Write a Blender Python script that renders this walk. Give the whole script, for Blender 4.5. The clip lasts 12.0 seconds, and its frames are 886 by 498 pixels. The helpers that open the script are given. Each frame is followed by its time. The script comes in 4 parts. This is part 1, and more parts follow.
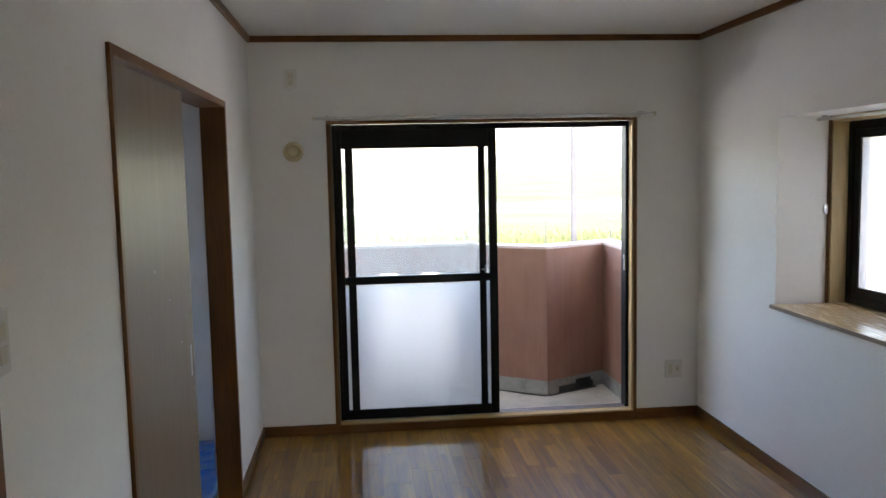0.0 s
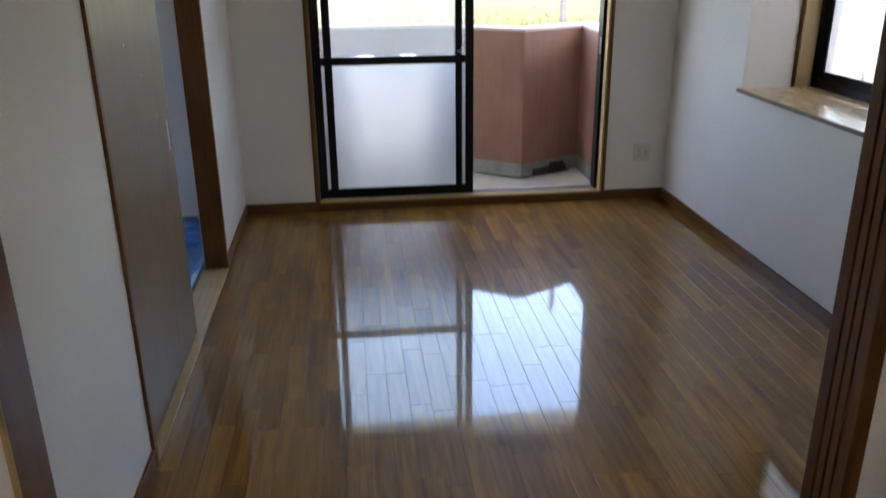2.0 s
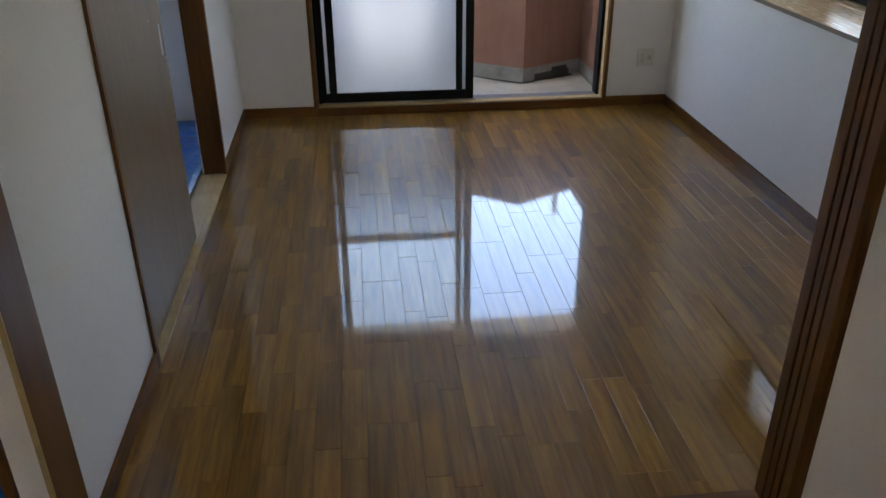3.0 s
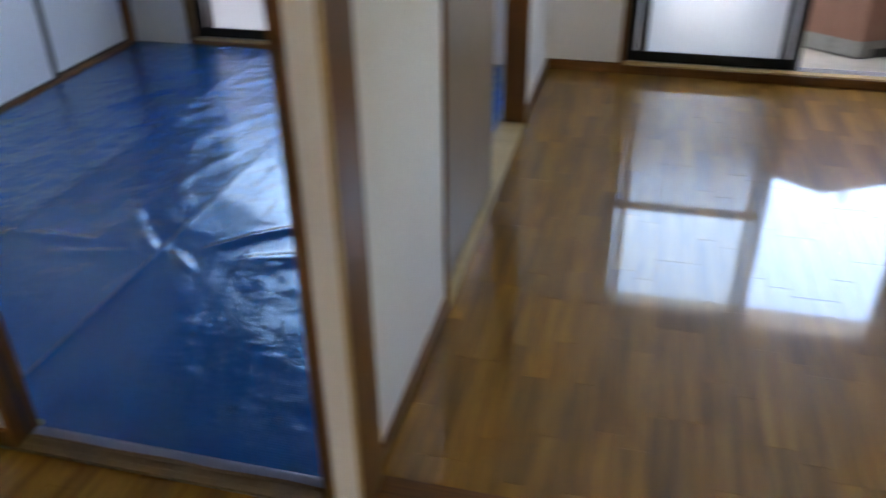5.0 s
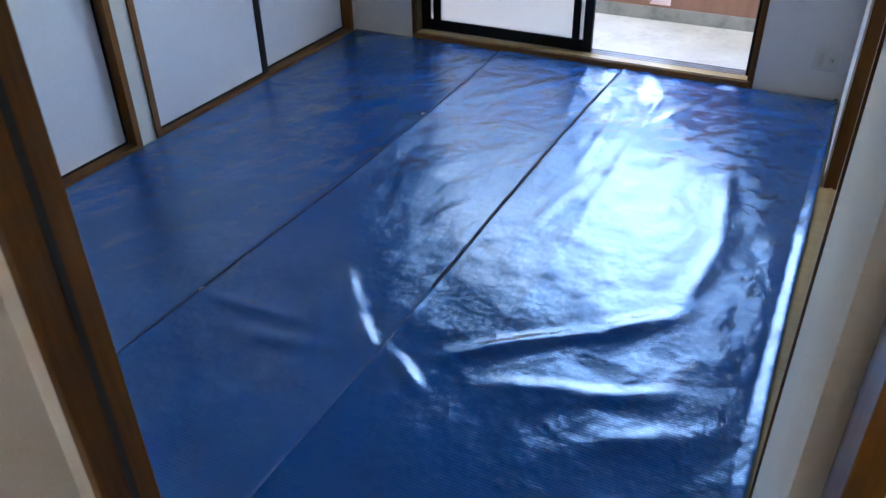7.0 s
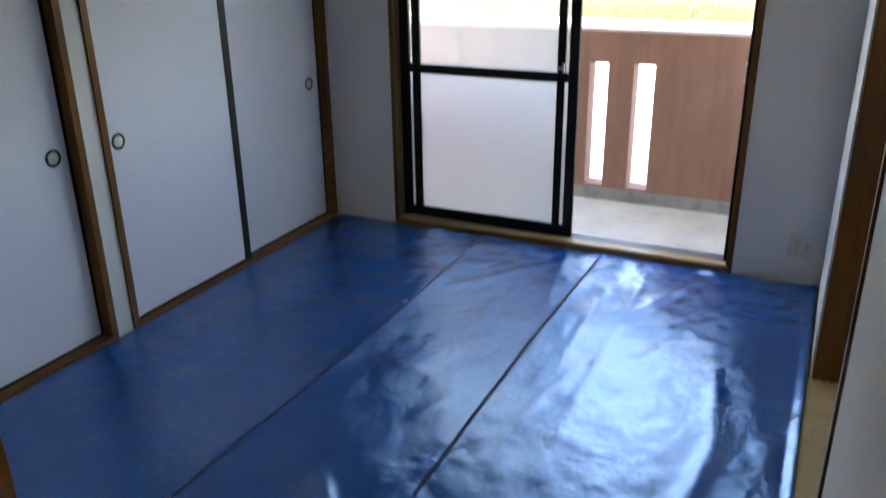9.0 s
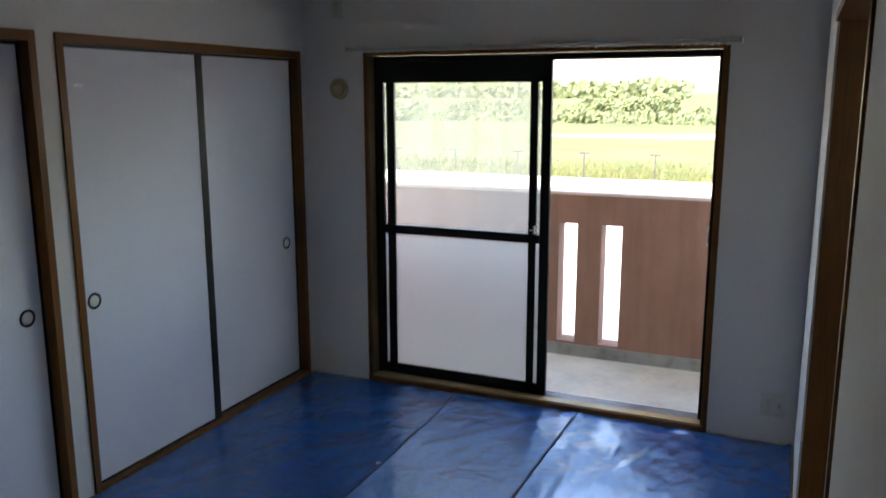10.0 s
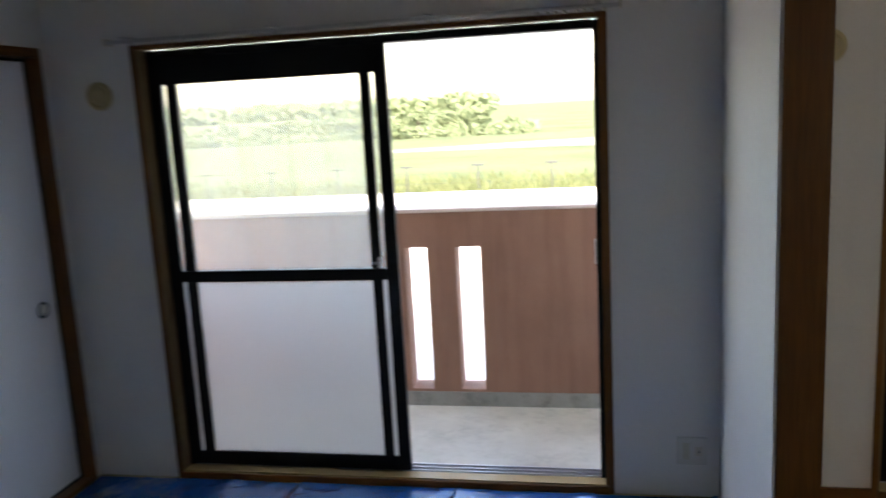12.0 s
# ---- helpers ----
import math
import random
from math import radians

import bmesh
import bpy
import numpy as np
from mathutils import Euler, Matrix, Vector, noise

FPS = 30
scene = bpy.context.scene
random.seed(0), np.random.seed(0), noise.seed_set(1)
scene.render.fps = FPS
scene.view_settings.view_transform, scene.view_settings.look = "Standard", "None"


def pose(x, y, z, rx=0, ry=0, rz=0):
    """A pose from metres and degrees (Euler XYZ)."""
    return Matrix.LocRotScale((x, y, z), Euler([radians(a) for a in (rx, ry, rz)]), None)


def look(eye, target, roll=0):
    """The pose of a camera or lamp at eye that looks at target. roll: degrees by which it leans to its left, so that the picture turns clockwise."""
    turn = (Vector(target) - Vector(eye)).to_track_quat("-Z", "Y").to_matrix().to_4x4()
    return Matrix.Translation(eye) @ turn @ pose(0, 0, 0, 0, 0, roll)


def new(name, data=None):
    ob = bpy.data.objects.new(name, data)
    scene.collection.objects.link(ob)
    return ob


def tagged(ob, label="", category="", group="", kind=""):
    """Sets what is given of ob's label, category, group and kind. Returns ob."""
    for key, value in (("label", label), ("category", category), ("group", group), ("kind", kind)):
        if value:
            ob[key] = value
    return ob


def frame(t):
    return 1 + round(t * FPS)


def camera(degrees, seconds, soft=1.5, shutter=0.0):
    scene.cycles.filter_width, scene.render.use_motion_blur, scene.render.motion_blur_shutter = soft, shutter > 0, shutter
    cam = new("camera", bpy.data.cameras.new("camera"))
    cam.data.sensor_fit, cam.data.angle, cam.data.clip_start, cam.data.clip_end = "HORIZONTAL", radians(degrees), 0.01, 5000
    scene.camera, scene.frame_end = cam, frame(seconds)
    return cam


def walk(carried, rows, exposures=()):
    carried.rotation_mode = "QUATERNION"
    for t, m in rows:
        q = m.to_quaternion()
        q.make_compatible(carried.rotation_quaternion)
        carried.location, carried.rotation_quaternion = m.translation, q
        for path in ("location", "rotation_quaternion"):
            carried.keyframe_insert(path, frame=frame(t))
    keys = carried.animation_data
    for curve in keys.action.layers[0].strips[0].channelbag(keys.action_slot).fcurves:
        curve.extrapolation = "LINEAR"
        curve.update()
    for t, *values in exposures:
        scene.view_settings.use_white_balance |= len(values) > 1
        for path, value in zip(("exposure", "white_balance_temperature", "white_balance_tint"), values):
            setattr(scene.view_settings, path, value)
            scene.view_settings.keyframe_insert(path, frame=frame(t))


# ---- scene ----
# ---- camera ----
cam = camera(57.7, 12.0, shutter=0.5)
PATH = [
    (0, (0.653, 1.056, 1.629), (0.849, 3.036, 1.434), -1.2),
    (0.5, (0.666, 0.933, 1.645), (0.885, 2.91, 1.438), -1.0),
    (1, (0.669, 0.887, 1.655), (0.9, 2.854, 1.374), -0.9),
    (1.5, (0.682, 0.909, 1.636), (0.908, 2.835, 1.144), -0.7),
    (2, (0.712, 0.914, 1.609), (0.92, 2.775, 0.908), -0.6),
    (2.5, (0.725, 0.909, 1.619), (0.922, 2.712, 0.775), -0.3),
    (2.7, (0.735, 0.904, 1.626), (0.926, 2.689, 0.744), -0.3),
    (4.5, (0.785, 0.882, 1.743), (0.809, 2.615, 0.746), 2.2),
    (5, (0.561, 1.017, 1.649), (0.143, 2.681, 0.62), -0.7),
    (5.5, (0.261, 1.199, 1.596), (-0.389, 2.785, 0.565), -0.0),
    (6, (0.034, 1.41, 1.604), (-0.644, 2.965, 0.545), 0.7),
    (6.5, (-0.124, 1.694, 1.567), (-0.867, 3.202, 0.484), -0.4),
    (6.7, (-0.17, 1.768, 1.571), (-0.927, 3.259, 0.474), -0.7),
    (8.3, (-0.177, 1.964, 1.635), (-0.972, 3.499, 0.629), -1.7),
    (8.5, (-0.204, 1.95, 1.641), (-0.998, 3.532, 0.71), -1.4),
    (9, (-0.206, 1.948, 1.667), (-1.018, 3.62, 0.927), -0.8),
    (9.5, (-0.193, 1.932, 1.694), (-1.014, 3.675, 1.158), -0.3),
    (10, (-0.2, 1.919, 1.716), (-0.993, 3.715, 1.334), -0.1),
    (10.5, (-0.287, 1.894, 1.715), (-0.993, 3.74, 1.408), -0.4),
    (11, (-0.392, 2.041, 1.679), (-1.035, 3.913, 1.394), -1.6),
    (11.5, (-0.479, 2.417, 1.642), (-1.081, 4.303, 1.357), -2.3),
    (12, (-0.57, 2.833, 1.615), (-0.953, 4.765, 1.268), -3.1),
]
EXPOSURES = [(0, 4.32, 6800, 15), (1.5, 4.3, 6800, 15), (2.5, 4.1, 6800, 15), (4.5, 4.65, 6900, 15), (5.5, 4.95, 6750, 15), (6.5, 4.97, 6600, 15), (8.5, 4.65, 7000, 15), (9.5, 4.2, 7200, 15), (10.5, 3.75, 7300, 15), (12, 3.9, 7300, 15)]
walk(cam, [(t, look(eye, target, roll)) for t, eye, target, roll in PATH], EXPOSURES)

# ---- world, sun, exposure ----
world = bpy.data.worlds.new("sky")
scene.world = world
world.use_nodes = True
wn = world.node_tree.nodes
sky = wn.new("ShaderNodeTexSky")
sky.sky_type = "NISHITA"
sky.sun_disc = False
sky.sun_elevation = radians(52)
sky.sun_rotation = radians(183)
sky.air_density, sky.dust_density, sky.ozone_density = 1.2, 3.0, 1.0
wn["Background"].inputs["Strength"].default_value = 0.15
world.node_tree.links.new(sky.outputs["Color"], wn["Background"].inputs["Color"])
sun = new("sun", bpy.data.lights.new("sun", "SUN"))
sun.data.energy, sun.data.angle, sun.data.color = 0.9, radians(10), (1.0, 0.97, 0.93)
sun.matrix_world = look((-0.8, -16, 24), (0, 0, 0))


# ---- materials ----
class Nodes:
    """Small builder of a node material."""

    def __init__(self, name):
        self.mat = bpy.data.materials.new(name)
        self.mat.use_nodes = True
        self.tree = self.mat.node_tree
        self.bsdf = self.tree.nodes["Principled BSDF"]
        self.out = self.tree.nodes["Material Output"]

    def add(self, kind, **values):
        n = self.tree.nodes.new(kind)
        for k, v in values.items():
            n.inputs[k.replace("_", " ")].default_value = v
        return n

    def link(self, a, b):
        self.tree.links.new(a, b)

    def coords(self, scale, source="Object"):
        tc = self.add("ShaderNodeTexCoord")
        mp = self.add("ShaderNodeMapping")
        mp.inputs["Scale"].default_value = scale
        self.link(tc.outputs[source], mp.inputs["Vector"])
        return mp.outputs["Vector"]

    def noise(self, vec, scale, detail=4.0, rough=0.55):
        n = self.add("ShaderNodeTexNoise", Scale=scale, Detail=detail, Roughness=rough)
        self.link(vec, n.inputs["Vector"])
        return n.outputs["Fac"]

    def ramp(self, fac, stops):
        n = self.add("ShaderNodeValToRGB")
        e = n.color_ramp.elements
        while len(e) < len(stops):
            e.new(0.5)
        for el, (p, c) in zip(e, stops):
            el.position, el.color = p, (*c, 1)
        self.link(fac, n.inputs["Fac"])
        return n.outputs["Color"]

    def mix(self, kind, fac, a, b):
        n = self.tree.nodes.new("ShaderNodeMixRGB")
        n.blend_type = kind
        for socket, v in ((n.inputs["Fac"], fac), (n.inputs["Color1"], a), (n.inputs["Color2"], b)):
            if isinstance(v, (int, float)):
                socket.default_value = v
            elif isinstance(v, tuple):
                socket.default_value = (*v, 1)
            else:
                self.link(v, socket)
        return n.outputs["Color"]

    def bump(self, height, strength, distance, normal=None):
        n = self.add("ShaderNodeBump", Strength=strength, Distance=distance)
        self.link(height, n.inputs["Height"])
        if normal:
            self.link(normal, n.inputs["Normal"])
        return n.outputs["Normal"]

    def finish(self, color=None, rough=0.5, metal=0.0, normal=None, **more):
        b = self.bsdf
        if isinstance(color, tuple):
            b.inputs["Base Color"].default_value = (*color, 1)
        elif color:
            self.link(color, b.inputs["Base Color"])
        if isinstance(rough, (int, float)):
            b.inputs["Roughness"].default_value = rough
        else:
            self.link(rough, b.inputs["Roughness"])
        b.inputs["Metallic"].default_value = metal
        if normal:
            self.link(normal, b.inputs["Normal"])
        for k, v in more.items():
            b.inputs[k.replace("_", " ")].default_value = v
        return self.mat


def tinted(name, c, rough=0.5, metal=0.0, spread=0.12, scale=3.0, fine=60.0, relief=0.0004, **more):
    """A plain painted or moulded surface with uneven tone and fine relief."""
    n = Nodes(name)
    v = n.coords((1, 1, 1))
    lo, hi = tuple(x * (1 - spread) for x in c), tuple(min(1, x * (1 + spread)) for x in c)
    col = n.ramp(n.noise(v, scale), [(0.3, lo), (0.7, hi)])
    fn = n.noise(v, fine, 3)
    r = n.ramp(fn, [(0.3, (max(0, rough - 0.06),) * 3), (0.7, (min(1, rough + 0.06),) * 3)])
    return n.finish(col, r, metal, n.bump(fn, 0.5, relief), **more)


def wood(name, dark, light, axis="z", rough=0.4, vary=0.25, relief=0.0003, coat=0.0, fine=95, gloss=0.5):
    """Grained, stained timber with the grain along one axis."""
    n = Nodes(name)
    s = {"x": (0.06, 1, 1), "y": (1, 0.06, 1), "z": (1, 1, 0.06)}[axis]
    v = n.coords(s)
    info = n.add("ShaderNodeObjectInfo")
    shift = n.add("ShaderNodeVectorMath")
    shift.operation = "MULTIPLY_ADD"
    n.link(info.outputs["Random"], shift.inputs[0])
    shift.inputs[1].default_value = (17, 23, 31)
    n.link(v, shift.inputs[2])
    v = shift.outputs[0]
    grain = n.noise(v, fine, 4, 0.6)
    wide = n.noise(v, 14, 3)
    col = n.ramp(n.mix("MIX", 0.45, grain, wide), [(0.3, dark), (0.66, light)])
    tone = n.ramp(info.outputs["Random"], [(0, (1 - vary,) * 3), (1, (1 + vary * 0.35,) * 3)])
    col = n.mix("MULTIPLY", 1.0, col, tone)
    r = n.ramp(grain, [(0.3, (rough * 0.85,) * 3), (0.7, (min(1, rough * 1.2),) * 3)])
    return n.finish(col, r, 0, n.bump(grain, 0.4, relief) if relief else None, Coat_Weight=coat, Coat_Roughness=0.05, Coat_IOR=1.6, Specular_IOR_Level=gloss)


def plaster(name, c, spread=0.05, stain=0.06):
    """Vinyl wallpaper with an embossed weave, a little uneven and grubby."""
    n = Nodes(name)
    v = n.coords((1, 1, 1))
    big = n.noise(v, 1.3, 5)
    lo, hi = tuple(x * (1 - spread) for x in c), tuple(min(1, x * (1 + spread * 0.4)) for x in c)
    col = n.ramp(big, [(0.3, lo), (0.7, hi)])
    weave = n.noise(n.coords((1, 1, 0.55)), 170, 3, 0.7)
    specks = n.ramp(n.noise(v, 26, 6, 0.7), [(0.28, (1 - stain,) * 3), (0.42, (1, 1, 1))])
    col = n.mix("MULTIPLY", 1.0, col, specks)
    col = n.mix("MULTIPLY", 0.5, col, n.ramp(weave, [(0.3, (0.9, 0.9, 0.9)), (0.7, (1, 1, 1))]))
    return n.finish(col, 0.75, 0, n.bump(weave, 0.7, 0.0012))


WALL = plaster("wallpaper", (0.83, 0.81, 0.77))
TATAMI_WALL = plaster("tatami_wallpaper", (0.76, 0.74, 0.69))
CEILING = plaster("ceiling_paper", (0.85, 0.84, 0.81))
TRIM = wood("brown_trim_upright", (0.1, 0.037, 0.006), (0.23, 0.094, 0.017), "z", 0.35, 0.25, 0.0003, 0.0, 95, 0.25)
TRIM_X = wood("brown_trim_x", (0.1, 0.037, 0.006), (0.23, 0.094, 0.017), "x", 0.35, 0.25, 0.0003, 0.0, 95, 0.25)
TRIM_Y = wood("brown_trim_y", (0.1, 0.037, 0.006), (0.23, 0.094, 0.017), "y", 0.35, 0.25, 0.0003, 0.0, 95, 0.25)
PALE = wood("pale_frame_wood", (0.42, 0.29, 0.12), (0.58, 0.42, 0.2), "z", 0.4, 0.1)
PALE_X = wood("pale_frame_wood_x", (0.42, 0.29, 0.12), (0.58, 0.42, 0.2), "x", 0.4, 0.1)
OCHRE = wood("ochre_frame_wood", (0.13, 0.075, 0.028), (0.22, 0.135, 0.05), "z", 0.4, 0.1)
SILL = wood("sill_wood", (0.52, 0.36, 0.19), (0.66, 0.48, 0.28), "y", 0.25, 0.1, 0.0002, 0.4)
SILL_EDGE = tinted("sill_edge", (0.17, 0.12, 0.08), 0.4)
PLANK = wood("oak_plank", (0.13, 0.054, 0.005), (0.42, 0.205, 0.026), "y", 0.4, 0.26, 0.0, 1.0, 60, 0.15)
GAP = tinted("joint_dark", (0.04, 0.02, 0.008), 0.7)
DOOR = wood("grey_brown_veneer", (0.13, 0.08, 0.038), (0.2, 0.128, 0.065), "z", 0.38, 0.1)
BLACK = tinted("black_aluminium", (0.005, 0.005, 0.0055), 0.5, 0.0, 0.2, 5, Specular_IOR_Level=0.2)
LACQUER = tinted("black_lacquer", (0.006, 0.0055, 0.006), 0.4, 0.0, 0.2, 5, Specular_IOR_Level=0.25)
FUSUMA = plaster("fusuma_paper", (0.78, 0.80, 0.85), 0.04, 0.03)
PLASTIC = tinted("cream_plastic", (0.62, 0.58, 0.46), 0.45)
PLASTIC_DULL = tinted("grey_plastic", (0.68, 0.66, 0.6), 0.45)
YELLOWED = tinted("yellowed_plastic", (0.55, 0.46, 0.25), 0.45)
DARK = tinted("dark_slot", (0.03, 0.028, 0.025), 0.6)
STEEL = tinted("brushed_steel", (0.55, 0.55, 0.56), 0.32, 1.0)
RAIL = tinted("rail_metal", (0.55, 0.54, 0.52), 0.35, 0.6)
ALU = tinted("bare_aluminium", (0.6, 0.6, 0.62), 0.35, 0.8)


def terracotta():
    n = Nodes("terracotta_stucco")
    v = n.coords((1, 1, 1))
    col = n.ramp(n.noise(v, 2.2, 6), [(0.3, (0.255, 0.125, 0.082)), (0.7, (0.33, 0.17, 0.115))])
    fine = n.noise(v, 150, 4, 0.7)
    col = n.mix("MULTIPLY", 0.6, col, n.ramp(fine, [(0.3, (0.8, 0.8, 0.8)), (0.65, (1, 1, 1))]))
    streak = n.ramp(n.noise(n.coords((6, 6, 0.5)), 3, 5), [(0.3, (0.82, 0.8, 0.78)), (0.55, (1, 1, 1))])
    return n.finish(n.mix("MULTIPLY", 0.7, col, streak), 0.85, 0, n.bump(fine, 0.8, 0.004))


def concrete(name, a, b, dirt=0.6, gloss=0.4):
    n = Nodes(name)
    v = n.coords((1, 1, 1))
    col = n.ramp(n.noise(v, 3, 8, 0.65), [(0.3, a), (0.7, b)])
    spots = n.ramp(n.noise(v, 9, 7, 0.7), [(0.3, (1 - dirt,) * 3), (0.5, (1, 1, 1))])
    fine = n.noise(v, 120, 4, 0.7)
    return n.finish(n.mix("MULTIPLY", 0.6, col, spots), 0.85, 0, n.bump(fine, 0.6, 0.002), Specular_IOR_Level=gloss)


TERRACOTTA = terracotta()
BALCONY_FLOOR = concrete("balcony_floor", (0.42, 0.4, 0.35), (0.56, 0.54, 0.48), 0.3)
CURB = concrete("curb_concrete", (0.2, 0.19, 0.17), (0.34, 0.33, 0.3), 0.6)
GRIME = concrete("wet_grime", (0.025, 0.024, 0.022), (0.09, 0.085, 0.08), 0.5)
ROAD = concrete("pale_road", (0.42, 0.41, 0.38), (0.52, 0.51, 0.48), 0.2)
FACADE = concrete("facade_render", (0.55, 0.5, 0.45), (0.62, 0.57, 0.52), 0.2)
# The cap's paler tone carries the sunlight on the parapet's top.
CAP_SUNLIT = concrete("parapet_cap_sunlit", (0.55, 0.42, 0.36), (0.64, 0.5, 0.44), 0.25)


def field_ground():
    n = Nodes("field_grass")
    v = n.coords((1, 1, 1))
    col = n.ramp(n.noise(v, 0.12, 6, 0.6), [(0.35, (0.072, 0.09, 0.046)), (0.6, (0.1, 0.115, 0.062))])
    fine = n.noise(v, 6, 6, 0.7)
    col = n.mix("MULTIPLY", 0.6, col, n.ramp(fine, [(0.3, (0.6, 0.6, 0.6)), (0.7, (1.1, 1.1, 1.1))]))
    return n.finish(col, 0.95, 0, n.bump(fine, 0.8, 0.1), Specular_IOR_Level=0.0)


def leafy(name, a, b):
    n = Nodes(name)
    geo = n.add("ShaderNodeNewGeometry")
    col = n.ramp(geo.outputs["Random Per Island"], [(0, a), (1, b)])
    return n.finish(col, 0.8, 0, None, Specular_IOR_Level=0.1)


FIELD = field_ground()
SAND = concrete("dry_earth", (0.13, 0.135, 0.1), (0.18, 0.18, 0.14), 0.2, 0.0)
LEAF = leafy("leaves", (0.095, 0.12, 0.06), (0.12, 0.145, 0.075))
REED = leafy("grass_blades", (0.07, 0.088, 0.036), (0.12, 0.13, 0.058))
BARK = tinted("bark", (0.09, 0.07, 0.05), 0.9)
POST = tinted("fence_steel", (0.035, 0.035, 0.033), 0.8, 0.0)
POLE = concrete("pole_steel", (0.035, 0.035, 0.037), (0.05, 0.05, 0.053), 0.2)


def clear_glass():
    n = Nodes("hazed_glass")
    t, g = n.add("ShaderNodeBsdfTransparent", Color=(0.9, 0.9, 0.87, 1)), n.add("ShaderNodeBsdfGlossy", Roughness=0.02)
    f = n.add("ShaderNodeFresnel", IOR=1.45)
    m = n.add("ShaderNodeMixShader")
    n.link(f.outputs[0], m.inputs[0])
    n.link(t.outputs[0], m.inputs[1])
    n.link(g.outputs[0], m.inputs[2])
    # A thin, slightly uneven translucent film is mixed over the pane.
    film = n.add("ShaderNodeBsdfTranslucent", Color=(0.8, 0.8, 0.78, 1))
    hazed = n.add("ShaderNodeMixShader")
    veil = n.ramp(n.noise(n.coords((1, 1, 0.6)), 2.5, 5), [(0.3, (0.1,) * 3), (0.7, (0.15,) * 3)])
    n.link(veil, hazed.inputs[0])
    n.link(m.outputs[0], hazed.inputs[1])
    n.link(film.outputs[0], hazed.inputs[2])
    n.link(hazed.outputs[0], n.out.inputs["Surface"])
    return n.mat


def frosted_glass(name, rough, milk, pass_on=0.8):
    n = Nodes(name)
    r = n.add("ShaderNodeBsdfRefraction", Color=(pass_on, pass_on, pass_on * 0.98, 1), Roughness=rough, IOR=1.3)
    d = n.add("ShaderNodeBsdfTranslucent", Color=(0.52, 0.515, 0.495, 1))
    m = n.add("ShaderNodeMixShader", Fac=milk)
    v = n.coords((1, 1, 1))
    nb = n.bump(n.noise(v, 260, 2), 0.3, 0.0006)
    n.link(nb, r.inputs["Normal"])
    n.link(r.outputs[0], m.inputs[1])
    n.link(d.outputs[0], m.inputs[2])
    n.link(m.outputs[0], n.out.inputs["Surface"])
    return n.mat


GLASS = clear_glass()
FROST = frosted_glass("frosted_glass", 0.66, 0.4, 0.82)
REEDED = frosted_glass("figured_glass", 0.14, 0.35, 0.6)


def tarp_material():
    """Blue woven polyethylene, glossy, with a fine tape weave."""
    n = Nodes("blue_tarp")
    v = n.coords((1, 1, 1))
    col = n.ramp(n.noise(v, 1.2, 3), [(0.15, (0.001, 0.066, 0.235)), (0.85, (0.003, 0.098, 0.34))])
    wa = n.add("ShaderNodeTexWave", Scale=32, Distortion=0.8)
    wa.bands_direction = "Y"
    n.link(v, wa.inputs["Vector"])
    wb = n.add("ShaderNodeTexWave", Scale=95, Distortion=0.6)
    wb.bands_direction = "X"
    n.link(v, wb.inputs["Vector"])
    weave = n.mix("MIX", 0.35, wa.outputs["Fac"], wb.outputs["Fac"])
    col = n.mix("MULTIPLY", 0.35, col, n.ramp(weave, [(0.2, (0.7, 0.7, 0.7)), (0.8, (1.1, 1.1, 1.1))]))
    crinkle = n.noise(n.coords((1, 0.7, 1)), 6.5, 3, 0.5)
    patch = n.noise(n.coords((1, 0.5, 1)), 2.2, 3)
    crinkle = n.mix("MULTIPLY", 1.0, crinkle, n.ramp(patch, [(0.35, (0.5,) * 3), (0.65, (1, 1, 1))]))
    nb = n.bump(weave, 0.4, 0.0011)
    nb = n.bump(n.noise(n.coords((1, 1.6, 1)), 17, 3), 0.3, 0.006, nb)
    nb = n.bump(crinkle, 0.75, 0.03, nb)
    r = n.ramp(n.noise(v, 3, 3), [(0.2, (0.13,) * 3), (0.8, (0.2,) * 3)])
    return n.finish(col, r, 0, nb, Specular_IOR_Level=1.0, Specular_Tint=(0.42, 0.72, 1.0, 1), IOR=1.65, Coat_Weight=0.5, Coat_Roughness=0.12, Coat_Tint=(0.8, 0.91, 1.0, 1))


TARP = tarp_material()
# Seam strips: the shadow line along each fold, painted in darker blue.
TARP_SEAM_SHADE = tinted("tarp_seam_shade", (0.004, 0.02, 0.075), 0.6, Specular_IOR_Level=0.2)
TARP_EDGE = tinted("tarp_hem", (0.2, 0.25, 0.42), 0.35)


# ---- mesh helpers ----
def slab(bm, x0, x1, y0, y1, z0, z1, bevel=0.0):
    """A box with chamfered edges, added to bm."""
    cx, cy, cz = (x0 + x1) / 2, (y0 + y1) / 2, (z0 + z1) / 2
    m = Matrix.Translation((cx, cy, cz)) @ Matrix.Diagonal((x1 - x0, y1 - y0, z1 - z0, 1))
    made = bmesh.ops.create_cube(bm, size=1, matrix=m)
    if bevel:
        edges = list({e for v in made["verts"] for e in v.link_edges})
        bmesh.ops.bevel(bm, geom=edges, offset=bevel, segments=2, affect="EDGES", profile=0.6)
    return bm


def box(x0, x1, y0, y1, z0, z1, bevel=0.0):
    return slab(bmesh.new(), x0, x1, y0, y1, z0, z1, bevel)


